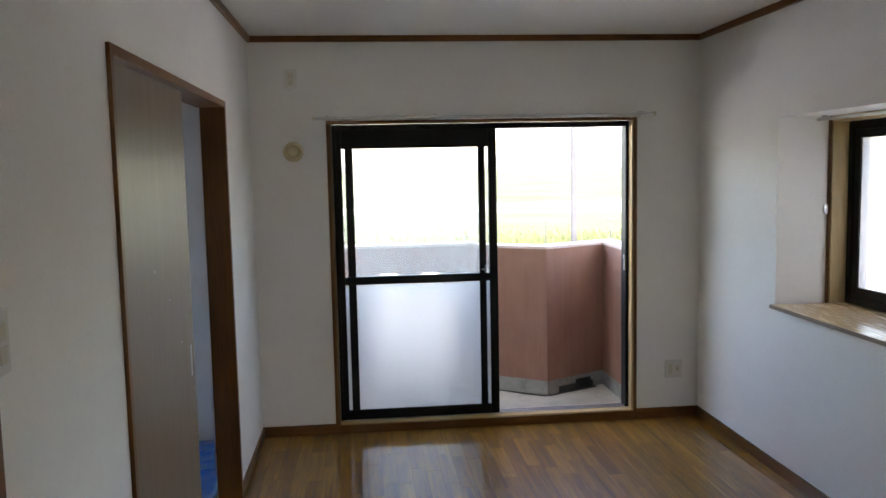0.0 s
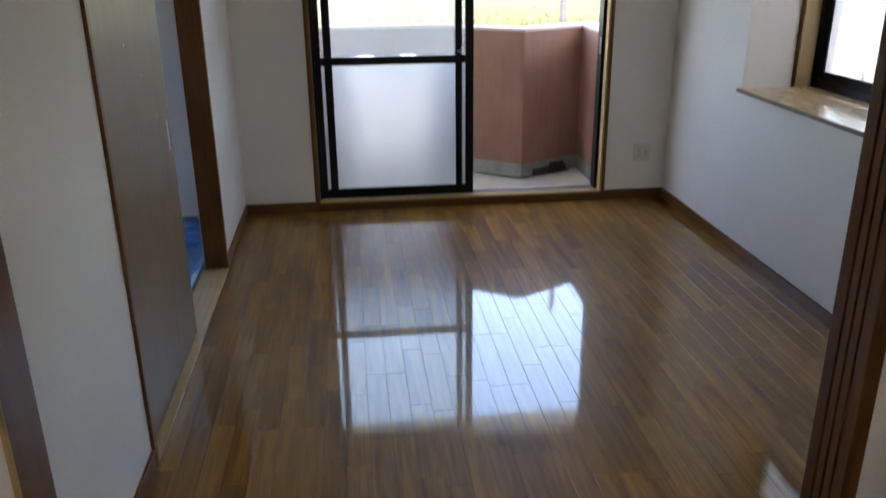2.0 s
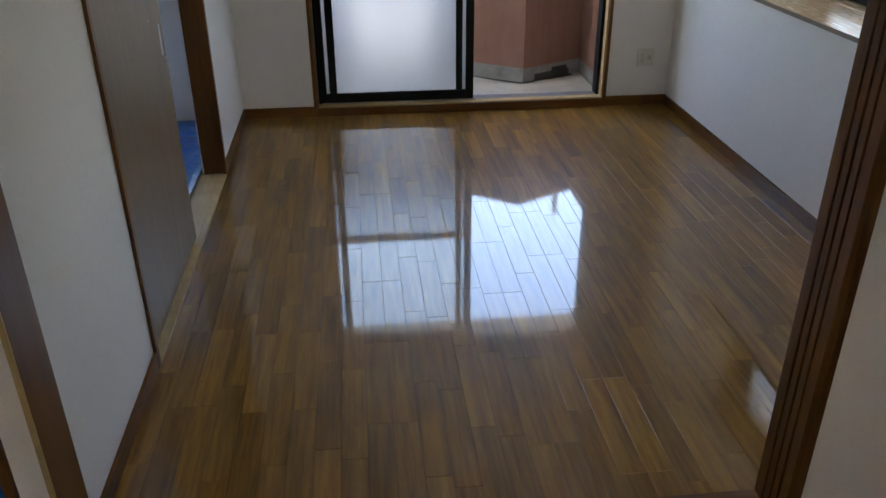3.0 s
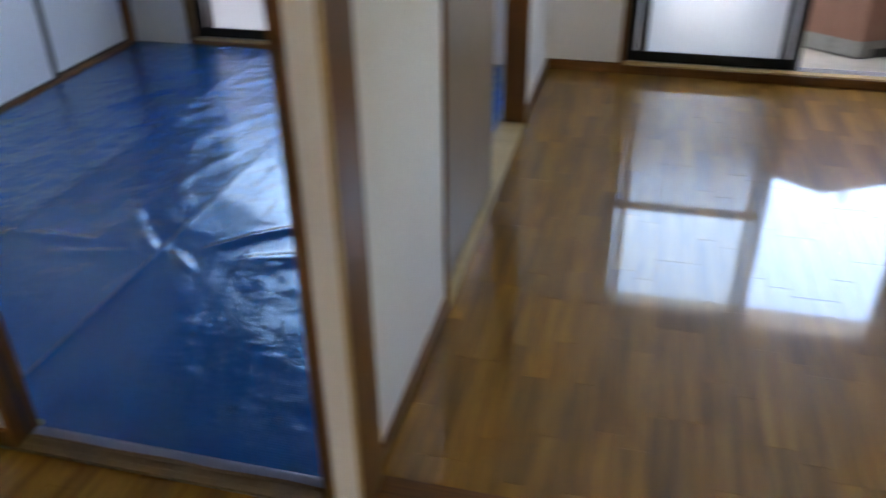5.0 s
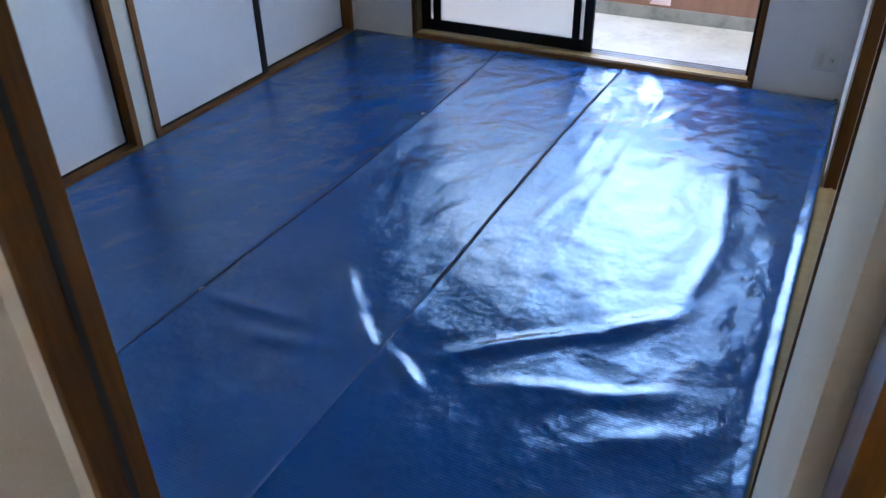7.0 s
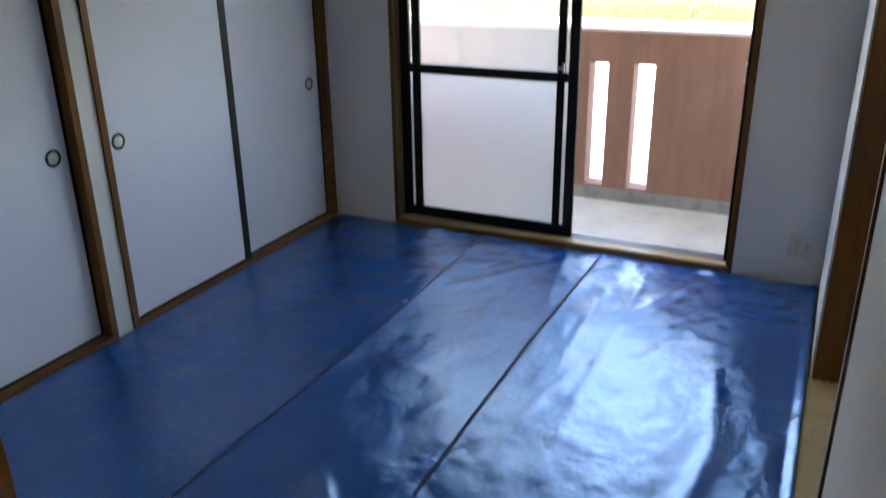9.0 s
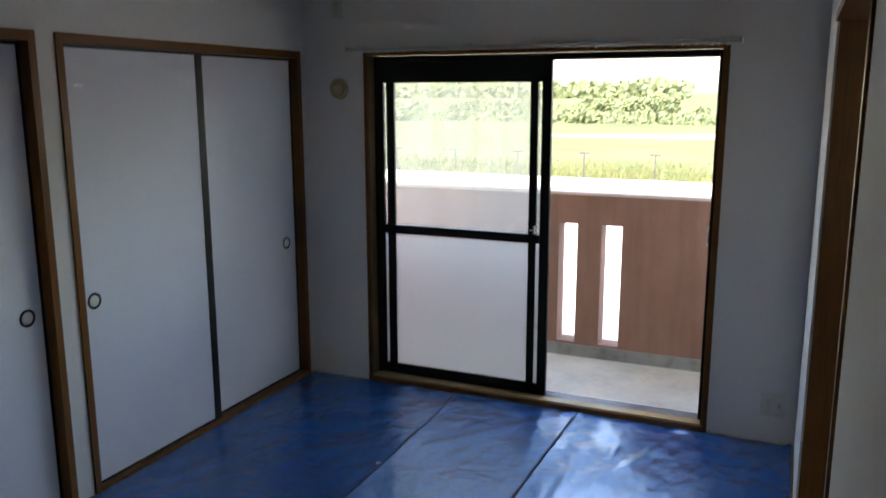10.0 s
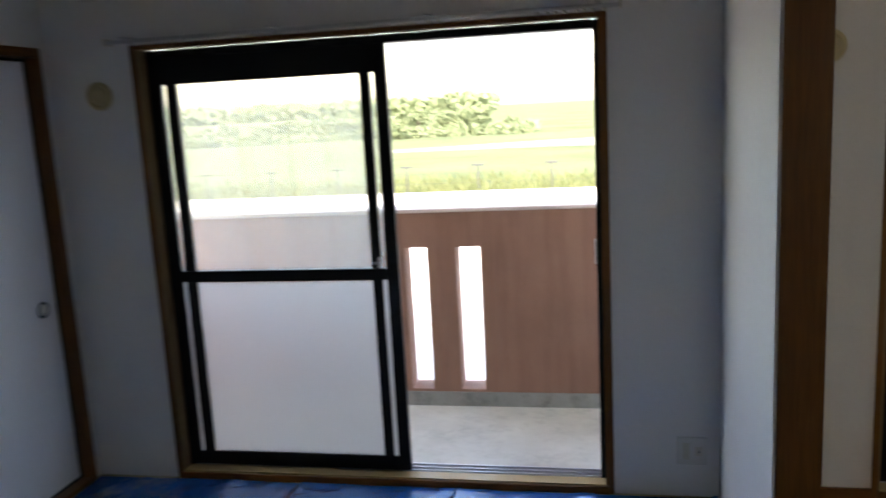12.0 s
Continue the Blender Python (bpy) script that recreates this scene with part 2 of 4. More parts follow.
def tube(bm, a, b, r0, r1=None, sides=16):
    """A tapered round bar from a to b, added to bm."""
    a, b = Vector(a), Vector(b)
    r1 = r0 if r1 is None else r1
    d = b - a
    m = Matrix.Translation((a + b) / 2) @ d.to_track_quat("Z", "Y").to_matrix().to_4x4()
    bmesh.ops.create_cone(bm, cap_ends=True, segments=sides, radius1=r0, radius2=r1, depth=d.length, matrix=m)
    return bm


def lathe(profile, m, sides=36):
    """A turned shape: (radius, height) pairs about local z, placed by m."""
    bm = bmesh.new()
    rings = []
    for r, h in profile:
        rings.append([bm.verts.new(m @ Vector((r * math.cos(2 * math.pi * i / sides), r * math.sin(2 * math.pi * i / sides), h))) for i in range(sides)])
    for p, q in zip(rings, rings[1:]):
        for i in range(sides):
            bm.faces.new((p[i], p[(i + 1) % sides], q[(i + 1) % sides], q[i]))
    bm.faces.new(rings[-1])
    bm.faces.new(list(reversed(rings[0])))
    bmesh.ops.recalc_face_normals(bm, faces=bm.faces)
    for f in bm.faces:
        f.smooth = len(f.verts) == 4
    return bm


def part(name, bm, material, parent=None, label=""):
    me = bpy.data.meshes.new(name)
    bm.to_mesh(me)
    bm.free()
    me.materials.append(material)
    ob = new(name, me)
    if parent:
        ob.parent = parent
    return tagged(ob, label)


def thing(name, label, category, group="", kind=""):
    return tagged(new(name), label, category, group, kind)


def structure(name, bm, material, label, category):
    return tagged(part(name, bm, material), label, category, "", "structure")


def wall_with_holes(along, lo, hi, t0, t1, z0, z1, holes):
    """A wall running along x or y with rectangular openings (lo, hi, z0, z1) cut right through, in one piece."""
    us = sorted({lo, hi, *(min(max(v, lo), hi) for h in holes for v in h[:2])})
    zs = sorted({z0, z1, *(min(max(v, z0), z1) for h in holes for v in h[2:])})

    def solid(i, k):
        if not (0 <= i < len(us) - 1 and 0 <= k < len(zs) - 1):
            return False
        u, z = (us[i] + us[i + 1]) / 2, (zs[k] + zs[k + 1]) / 2
        return not any(a < u < b and c < z < d for a, b, c, d in holes)

    bm = bmesh.new()
    made = {}

    def at(i, k, t):
        if (i, k, t) not in made:
            made[i, k, t] = bm.verts.new((us[i], t, zs[k]) if along == "x" else (t, us[i], zs[k]))
        return made[i, k, t]

    for i in range(len(us) - 1):
        for k in range(len(zs) - 1):
            if not solid(i, k):
                continue
            for t in (t0, t1):
                bm.faces.new([at(i, k, t), at(i + 1, k, t), at(i + 1, k + 1, t), at(i, k + 1, t)])
            for di, dk, (p, q) in ((-1, 0, ((i, k), (i, k + 1))), (1, 0, ((i + 1, k), (i + 1, k + 1))), (0, -1, ((i, k), (i + 1, k))), (0, 1, ((i, k + 1), (i + 1, k + 1)))):
                if not solid(i + di, k + dk):
                    bm.faces.new([at(*p, t0), at(*q, t0), at(*q, t1), at(*p, t1)])
    bmesh.ops.recalc_face_normals(bm, faces=bm.faces)
    return bm


# ---- the plan ----
X0, X1 = 0.0, 2.79            # living room
TX0, TX1 = -2.89, -0.115      # tatami room
YF, YH0, YH1 = 6.0, 2.352, 2.481  # window wall, hall wall faces
H, TH, TOP = 2.44, 2.40, 2.62
HX0, HY0 = -1.097, -1.3       # hall
WIN_L, WIN_T = (0.448, 2.38), (-2.49, -0.53)
WIN_TOP = 1.937
OPEN_T = (-1.02, -0.094)
YT = 2.431                    # tatami face of the hall wall
OPEN_L = (0.018, 1.79)         # hall to living
SLIDE = (3.27, 5.06)          # partition door
HEAD = 1.98
BAY = (3.4, 5.03, 0.893, 1.865)

structure("wall_north", wall_with_holes("x", TX0 - 0.9, 3.35, YF, YF + 0.16, -0.6, TOP, [(WIN_T[0], WIN_T[1], 0.0, WIN_TOP), (WIN_L[0], WIN_L[1], 0.0, WIN_TOP)]),
          WALL, "off-white papered wall with two balcony windows", "wall")
# Unseen upper wall, added so the sun from behind misses the balcony.
structure("shading_facade", box(TX0 - 0.9, 3.35, YF + 0.02, YF + 0.16, TOP, 6.5), FACADE, "unseen rendered wall over the windows, added to keep sun off the balcony", "wall")
structure("wall_partition", wall_with_holes("y", YH1, YF, TX1, X0, 0, TOP, [(SLIDE[0] + 0.02, SLIDE[1] - 0.02, 0.0, HEAD - 0.02)]),
          WALL, "off-white partition wall with a wide sliding-door opening", "wall")
structure("wall_hall_1", wall_with_holes("x", HX0, -0.045, YH0, YT, 0, TOP, [(OPEN_T[0] - 0.015, OPEN_T[1] + 0.024, 0, 2.0)]),
          WALL, "off-white wall with the tatami room's entrance", "wall")
structure("wall_hall_2", wall_with_holes("x", -0.045, X1, YH0, YH1, 0, TOP, [(OPEN_L[0] - 0.01, OPEN_L[1] + 0.03, 0, 2.05)]),
          WALL, "off-white wall with the living room's wide entrance", "wall")
structure("wall_tatami_south", box(TX0, HX0, YH0, YT, 0, TOP), TATAMI_WALL, "off-white wall beside the tatami room's entrance", "wall")
structure("wall_east", wall_with_holes("y", HY0, YF, X1, X1 + 0.4, 0, TOP, [(BAY[0], BAY[1], BAY[2] - 0.02, BAY[3])]),
          WALL, "off-white papered wall with a deep window recess", "wall")
structure("wall_hall_west", wall_with_holes("y", HY0, YH0, HX0 - 0.12, HX0, 0, TOP, [(1.2, 2.02, 0, 2.0)]), WALL, "off-white hall wall with a door", "wall")
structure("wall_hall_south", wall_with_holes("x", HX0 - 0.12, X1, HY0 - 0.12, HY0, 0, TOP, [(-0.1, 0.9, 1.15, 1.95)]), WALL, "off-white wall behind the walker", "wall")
CL1, CL2 = (2.56, 4.17), (4.262, 5.955)
structure("wall_tatami_west", wall_with_holes("y", YT, YF, TX0 - 0.1, TX0, 0, TOP, [(CL1[0], CL1[1], 0.0, 1.95), (CL2[0], CL2[1], 0.0, 1.95)]),
          TATAMI_WALL, "off-white wall round the two closet openings", "wall")
structure("wall_closet_back", box(TX0 - 0.9, TX0 - 0.82, YH1, YF, 0, TOP), TATAMI_WALL, "plain back wall of the closets", "wall")
structure("wall_closet_south", box(TX0 - 0.82, TX0 - 0.1, YH1 - 0.08, YH1, 0, TOP), TATAMI_WALL, "plain end wall of the closets", "wall")
structure("ceiling", box(HX0 - 0.12, 2.79, HY0 - 0.12, YF, H, H + 0.03), CEILING, "white papered ceiling", "ceiling")
TATAMI_CEIL = wood("ceiling_boards", (0.15, 0.09, 0.05), (0.23, 0.15, 0.085), "y", 0.6, 0.1)
structure("ceiling_tatami", box(TX0 - 0.9, TX1, YT, YF, TH - 0.015, TH + 0.01), TATAMI_CEIL, "brown wood-grain ceiling of the tatami room", "ceiling")
structure("roof_slab", box(TX0 - 0.9, 3.35, HY0 - 0.12, YF, TOP, TOP + 0.2), FACADE, "concrete slab above the rooms", "roof")
structure("slab_below", box(TX0 - 0.9, 3.35, HY0 - 0.12, YF, -0.35, -0.03), CURB, "concrete slab under the rooms", "floor")
structure("floor_tatami", box(TX0, TX1, YT, YF, -0.03, 0.004), tinted("tatami_straw", (0.35, 0.3, 0.16), 0.7), "straw mat floor under the blue sheet", "floor")
structure("closet_floor", box(TX0 - 0.82, TX0, YH1, YF, -0.03, 0.003), GAP, "dark closet floor", "floor")


# ---- skirting, cornices ----
def skirting(name, x0, x1, y0, y1):
    bm = box(x0, x1, y0, y1, 0.0, 0.058, 0.002)
    return structure(name, bm, TRIM_X if x1 - x0 > y1 - y0 else TRIM_Y, "stained brown wooden skirting board", "baseboard")


def skirting_cap(x0, x1, y0, y1):
    return structure("baseboard_cap", box(x0, x1, y0, y1, 0.058, 0.066, 0.001), TRIM_Y if y1 - y0 > x1 - x0 else TRIM_X, "thin rounded top strip of the skirting", "baseboard")


for a in [(0.0, WIN_L[0], YF - 0.009, YF), (WIN_L[1], X1, YF - 0.009, YF), (X1 - 0.009, X1, YH1, YF - 0.009), (0.0, 0.009, YH1 + 0.007, SLIDE[0]), (0.0, 0.009, SLIDE[1], YF - 0.009),
          (HX0, OPEN_T[0] - 0.02, YH0 - 0.009, YH0), (HX0, HX0 + 0.009, 2.06, YH0 - 0.009), (OPEN_L[1] + 0.05, X1, YH0 - 0.009, YH0)]:
    skirting("baseboard", *a)
    if a[1] - a[0] < a[3] - a[2]:
        w = 0.012
        skirting_cap(a[0] if a[0] in (0.0, HX0) else a[1] - w, a[0] + w if a[0] in (0.0, HX0) else a[1], a[2], a[3])
    else:
        skirting_cap(a[0], a[1], a[3] - 0.012, a[3])
for n, a in enumerate([(0.0, X1, YF - 0.022, YF), (0.0, 0.022, YH1, YF - 0.022), (X1 - 0.022, X1, YH1, YF - 0.022)]):
    structure("cornice", box(*a, H - 0.036, H, 0.002), TRIM_X if n == 0 else TRIM_Y, "dark brown wooden ceiling moulding", "trim")
for n, a in enumerate([(TX0, TX1, YF - 0.025, YF), (TX0, TX0 + 0.025, YH1, YF - 0.025), (TX1 - 0.025, TX1, YH1, YF - 0.025)]):
    structure("cornice", box(*a, TH - 0.055, TH - 0.015, 0.002), TRIM_X if n == 0 else TRIM_Y, "dark brown wooden ceiling moulding of the tatami room", "trim")


# ---- balcony windows ----
def sash(x0, x1, y, z0, z1, parent, latch):
    """One black aluminium sash: clear above, frosted below."""
    s = part("sash", box(x0, x0 + 0.05, y, y + 0.028, z0, z1, 0.003), BLACK, parent, "black aluminium sliding sash")
    part("stile", box(x1 - 0.052, x1, y, y + 0.028, z0, z1, 0.003), BLACK, s)
    part("inner_stile", box(x0 + 0.07, x0 + 0.118, y + 0.002, y + 0.026, z0 + 0.06, z1 - 0.115, 0.002), BLACK, s)
    part("inner_stile", box(x1 - 0.116, x1 - 0.074, y + 0.002, y + 0.026, z0 + 0.06, z1 - 0.115, 0.002), BLACK, s)
    part("bottom_rail", box(x0 + 0.05, x1 - 0.052, y, y + 0.028, z0, z0 + 0.062, 0.003), BLACK, s)
    part("top_rail", box(x0 + 0.05, x1 - 0.052, y, y + 0.028, z1 - 0.122, z1, 0.003), BLACK, s)
    zm = z0 + 0.862
    part("middle_rail", box(x0 + 0.05, x1 - 0.052, y - 0.002, y + 0.03, zm, zm + 0.05, 0.003), BLACK, s)
    hi = part("upper_pane", box(x0 + 0.048, x1 - 0.05, y + 0.011, y + 0.016, zm + 0.048, z1 - 0.12), GLASS, s, "clear glass pane")
    lo = part("lower_pane", box(x0 + 0.048, x1 - 0.05, y + 0.011, y + 0.016, z0 + 0.06, zm + 0.002), FROST, s, "frosted glass pane")
    hi.visible_shadow = lo.visible_shadow = False
    if latch:
        bm = box(x1 - 0.105, x1 - 0.075, y - 0.014, y - 0.002, zm + 0.07, zm + 0.078, 0.002)
        slab(bm, x1 - 0.083, x1 - 0.073, y - 0.02, y - 0.002, zm + 0.055, zm + 0.1, 0.002)
        part("latch", bm, STEEL, s, "small steel crescent latch")
    return s


def balcony_window(name, x0, x1, zb, label, right_tone, wide):
    """Timber-cased sliding window; the moving sash is pushed over to its left half, so the right half stands open."""
    w = thing(name, label, "window", "", "structure")
    zt = WIN_TOP
    for a, b in ((x0, x0 + 0.02), (x1 - 0.02, x1)):
        part("casing", box(a, b, YF - 0.008, YF + 0.06, 0.0, zt, 0.002), TRIM, w, "stained brown casing board")
    part("casing", box(x0 + 0.02, x1 - 0.02, YF - 0.008, YF + 0.06, zt - 0.02, zt, 0.002), TRIM_X, w, "stained brown head casing")
    part("lining", box(x0 + 0.02, x0 + 0.032, YF, YF + 0.06, zb, zt - 0.02), OCHRE, w, "ochre wood reveal lining")
    # The right lining's tone is passed in; pale holds the light on it.
    part("lining", box(x1 - 0.032, x1 - 0.02, YF, YF + 0.06, zb, zt - 0.02), right_tone, w, "wood reveal lining")
    part("window_sill", box(x0 + 0.02, x1 - 0.02, YF - 0.012, YF + 0.06, 0.0, zb - 0.006, 0.003), TRIM_X, w, "stained brown wooden sill")
    part("sill_lip", box(x0 + 0.032, x1 - 0.032, YF - 0.002, YF + 0.06, zb - 0.006, zb + 0.002), PALE_X, w, "pale worn edge of the sill")
    for a, b in ((x0 + 0.02, x0 + 0.052), (x1 - 0.052, x1 - 0.02)):
        part("window_frame", box(a, b, YF + 0.06, YF + 0.15, -0.03, zt - 0.02, 0.003), BLACK, w, "black aluminium frame")
    part("window_frame", box(x0 + 0.052, x1 - 0.052, YF + 0.06, YF + 0.15, zt - 0.055, zt - 0.02, 0.003), BLACK, w, "black aluminium head frame")
    track = box(x0 + 0.052, x1 - 0.052, YF + 0.06, YF + 0.15, -0.03, zb - 0.005, 0.002)
    for y in (YF + 0.074, YF + 0.106, YF + 0.138):
        slab(track, x0 + 0.052, x1 - 0.052, y - 0.003, y + 0.003, zb - 0.005, zb + 0.004)
    part("track", track, ALU, w, "weathered aluminium sliding track")
    mid = x0 + 0.035 + wide
    sash(x0 + 0.035, mid, YF + 0.064, zb + 0.004, zt - 0.045, w, True)
    bm = box(x1 - 0.06, x1 - 0.052, YF + 0.068, YF + 0.08, 0.96, 1.06, 0.002)
    part("catch", bm, STEEL, w, "small steel catch plate")
    return w


# window_1's right lining is PALE because that casing face is lit.
balcony_window("window_1", *WIN_L, 0.06, "black aluminium balcony window, half open, frosted below, beside a papered wall", PALE, 1.013)
balcony_window("window_2", *WIN_T, 0.04, "black aluminium balcony window, half open, above the blue sheet", TRIM, 1.048)


def curtain_rail(x0, x1, z, runners):
    """Double curtain rail on brackets with a bunch of runners pushed to one end."""
    r = thing("curtain_rail", "pale metal double curtain rail over a balcony window", "curtain rail", "curtain rails")
    for y, dz in ((YF - 0.075, 0.0), (YF - 0.035, 0.006)):
        bm = box(x0, x1, y - 0.006, y + 0.006, z + dz, z + dz + 0.014, 0.002)
        part("rail", bm, RAIL, r)
    for i in range(4):
        x = x0 + 0.08 + (x1 - x0 - 0.16) * i / 3
        bm = box(x - 0.01, x + 0.01, YF - 0.08, YF, z + 0.02, z + 0.026, 0.001)
        slab(bm, x - 0.012, x + 0.012, YF - 0.006, YF - 0.0005, z - 0.01, z + 0.03, 0.001)
        part("bracket", bm, RAIL, r)
    for i in range(runners):
        x = x1 - 0.05 - 0.033 * i - random.uniform(0, 0.02) - (0.35 if i > runners * 0.7 else 0)
        bm = lathe([(0.004, -0.012), (0.008, -0.008), (0.008, -0.002), (0.004, 0.0)], Matrix.Translation((x, YF - 0.075, z)), 10)
        part("runner", bm, PLASTIC, r)
    for x in (x0, x1):
        part("end_cap", box(x - 0.006, x + 0.006, YF - 0.085, YF - 0.025, z - 0.003, z + 0.024, 0.003), PLASTIC, r)
    return r


curtain_rail(0.377, 2.471, 1.94, 12)
curtain_rail(-2.556, -0.481, 1.94, 10)


# ---- recessed side window ----
def bay_window():
    y0, y1, z0, z1 = BAY
    w = thing("window_3", "black aluminium side window with figured glass in a deep white recess", "window", "", "structure")
    part("window_sill", box(X1 - 0.022, 3.07, y0 - 0.012, y1 + 0.012, z0 - 0.02, z0 - 0.001, 0.003), SILL, w, "pale varnished wooden sill board")
    part("sill_edge", box(X1 - 0.026, X1 - 0.022, y0 - 0.012, y1 + 0.012, z0 - 0.021, z0 - 0.0005, 0.001), SILL_EDGE, w, "dark edge strip of the sill")
    part("casing", box(3.062, 3.07, y1 - 0.022, y1 + 0.0, z0, z1, 0.001), TRIM, w, "thin brown casing edge")
    for a, b in ((y1 - 0.03, y1), (y0, y0 + 0.03)):
        part("lining", box(3.071, 3.17, a, b, z0, z1, 0.001), PALE, w, "yellowish wooden window lining")
    part("lining", box(3.062, 3.17, y0 + 0.03, y1 - 0.03, z1 - 0.03, z1, 0.001), PALE_X, w, "yellowish wooden window lining")
    part("lining", box(3.071, 3.17, y0 + 0.03, y1 - 0.03, z0 - 0.012, z0 + 0.003, 0.001), SILL, w, "yellowish wooden window lining")
    ya, yb, za, zb = y0 + 0.03, y1 - 0.03, z0 + 0.003, z1 - 0.03
    for a in ((ya, ya + 0.04, za, zb), (yb - 0.04, yb, za, zb), (ya + 0.04, yb - 0.04, za, za + 0.045), (ya + 0.04, yb - 0.04, zb - 0.045, zb)):
        part("window_frame", box(3.155, 3.25, *a, 0.003), BLACK, w, "black aluminium frame")
    ym = (ya + yb) / 2
    for x, a, b in ((3.165, ym - 0.03, yb - 0.04), (3.2, ya + 0.04, ym + 0.03)):
        s = part("sash", box(x, x + 0.026, b - 0.045, b, za + 0.045, zb - 0.045, 0.002), BLACK, w, "black aluminium sliding sash")
        part("stile", box(x, x + 0.026, a, a + 0.045, za + 0.045, zb - 0.045, 0.002), BLACK, s)
        part("bottom_rail", box(x, x + 0.026, a + 0.045, b - 0.045, za + 0.045, za + 0.09, 0.002), BLACK, s)
        part("top_rail", box(x, x + 0.026, a + 0.045, b - 0.045, zb - 0.085, zb - 0.045, 0.002), BLACK, s)
        p = part("pane", box(x + 0.01, x + 0.015, a + 0.043, b - 0.043, za + 0.088, zb - 0.083), REEDED, s, "figured obscure glass pane")
        p.visible_shadow = False
    bm = box(3.045, 3.07, y1 - 0.012, y1, 1.36, 1.41, 0.003)
    slab(bm, 3.035, 3.05, y1 - 0.02, y1 - 0.006, 1.375, 1.395, 0.003)
    part("tieback_hook", bm, STEEL, w, "small steel curtain tie-back hook")
    g = thing("window_grille", "grey aluminium bar grille outside the side window", "window grille")
    for i in range(14):
        y = ya + 0.06 + (yb - ya - 0.12) * i / 13
        part("bar", box(3.33, 3.35, y - 0.014, y + 0.014, za - 0.05, zb + 0.05, 0.003), ALU, g)
    for z in (za - 0.03, zb + 0.03):
        part("rail", box(3.27, 3.33, ya, yb, z - 0.015, z + 0.015, 0.003), ALU, g)
    r = thing("curtain_rail", "pale metal curtain rail inside the window recess", "curtain rail", "curtain rails")
    part("rail", box(2.985, 2.997, y0 + 0.06, y1 - 0.02, z1 - 0.026, z1 - 0.012, 0.002), RAIL, r)
    for y in (y0 + 0.12, (y0 + y1) / 2, y1 - 0.08):
        part("bracket", box(2.98, 3.002, y - 0.01, y + 0.01, z1 - 0.012, z1, 0.001), RAIL, r)


bay_window()


# ---- doors and openings ----
def door_frame(name, label, posts, head, sill=None):
    f = thing(name, label, "door frame", "", "structure")
    for p in posts:
        part("post", p, TRIM, f)
    if head:
        part("head", head[0], head[1], f)
    if sill:
        part("threshold", sill[0], sill[1], f)
    return f


def sliding_partition_door():
    y0, y1 = SLIDE
    f = thing("door_frame_1", "stained brown timber frame round the partition's sliding door", "door frame", "", "structure")
    part("post", box(TX1 - 0.006, X0 + 0.012, y0 - 0.005, y0 + 0.022, 0, HEAD, 0.002), TRIM, f)
    part("post", box(TX1 + 0.008, X0 + 0.012, y1 - 0.03, y1, 0, HEAD, 0.002), TRIM, f)
    part("head", box(TX1 - 0.006, X0 + 0.012, y0 + 0.022, y1 - 0.03, HEAD - 0.03, HEAD, 0.002), TRIM_Y, f)
    th = box(TX1 - 0.006, X0 + 0.012, y0 + 0.022, y1 - 0.03, 0.0, 0.012, 0.001)
    for x in (-0.02, -0.05, -0.08):
        slab(th, x - 0.006, x + 0.006, y0 + 0.022, y1 - 0.03, 0.012, 0.016)
    part("threshold", th, PALE_X, f, "pale worn threshold with sliding grooves")
    d = thing("sliding_door", "grey-brown wood-veneer sliding door, half open, white on its back", "door")
    part("panel", box(-0.036, -0.022, y0 + 0.023, 4.25, 0.017, HEAD - 0.031, 0.002), DOOR, d, "grey-brown veneer face")
    part("back_panel", box(-0.056, -0.038, y0 + 0.023, 4.25, 0.017, HEAD - 0.031, 0.002), FUSUMA, d, "white papered back face")
    bm = box(-0.0225, -0.0195, 4.175, 4.197, 0.86, 0.98, 0.002)
    slab(bm, -0.0235, -0.021, 4.181, 4.191, 0.872, 0.968, 0.001)
    part("finger_pull", bm, STEEL, d, "recessed steel finger pull")
    for y, z in ((4.22, 0.84), (4.225, 0.8), (4.215, 0.62), (3.9, 1.2), (3.72, 1.32), (4.05, 1.02)):
        part("scuff", lathe([(0.004, 0), (0.003, 0.0006)], Matrix.Translation((-0.0222, y, z)) @ pose(0, 0, 0, 0, 90, 0), 10), FUSUMA, d, "small white paint chip")


sliding_partition_door()


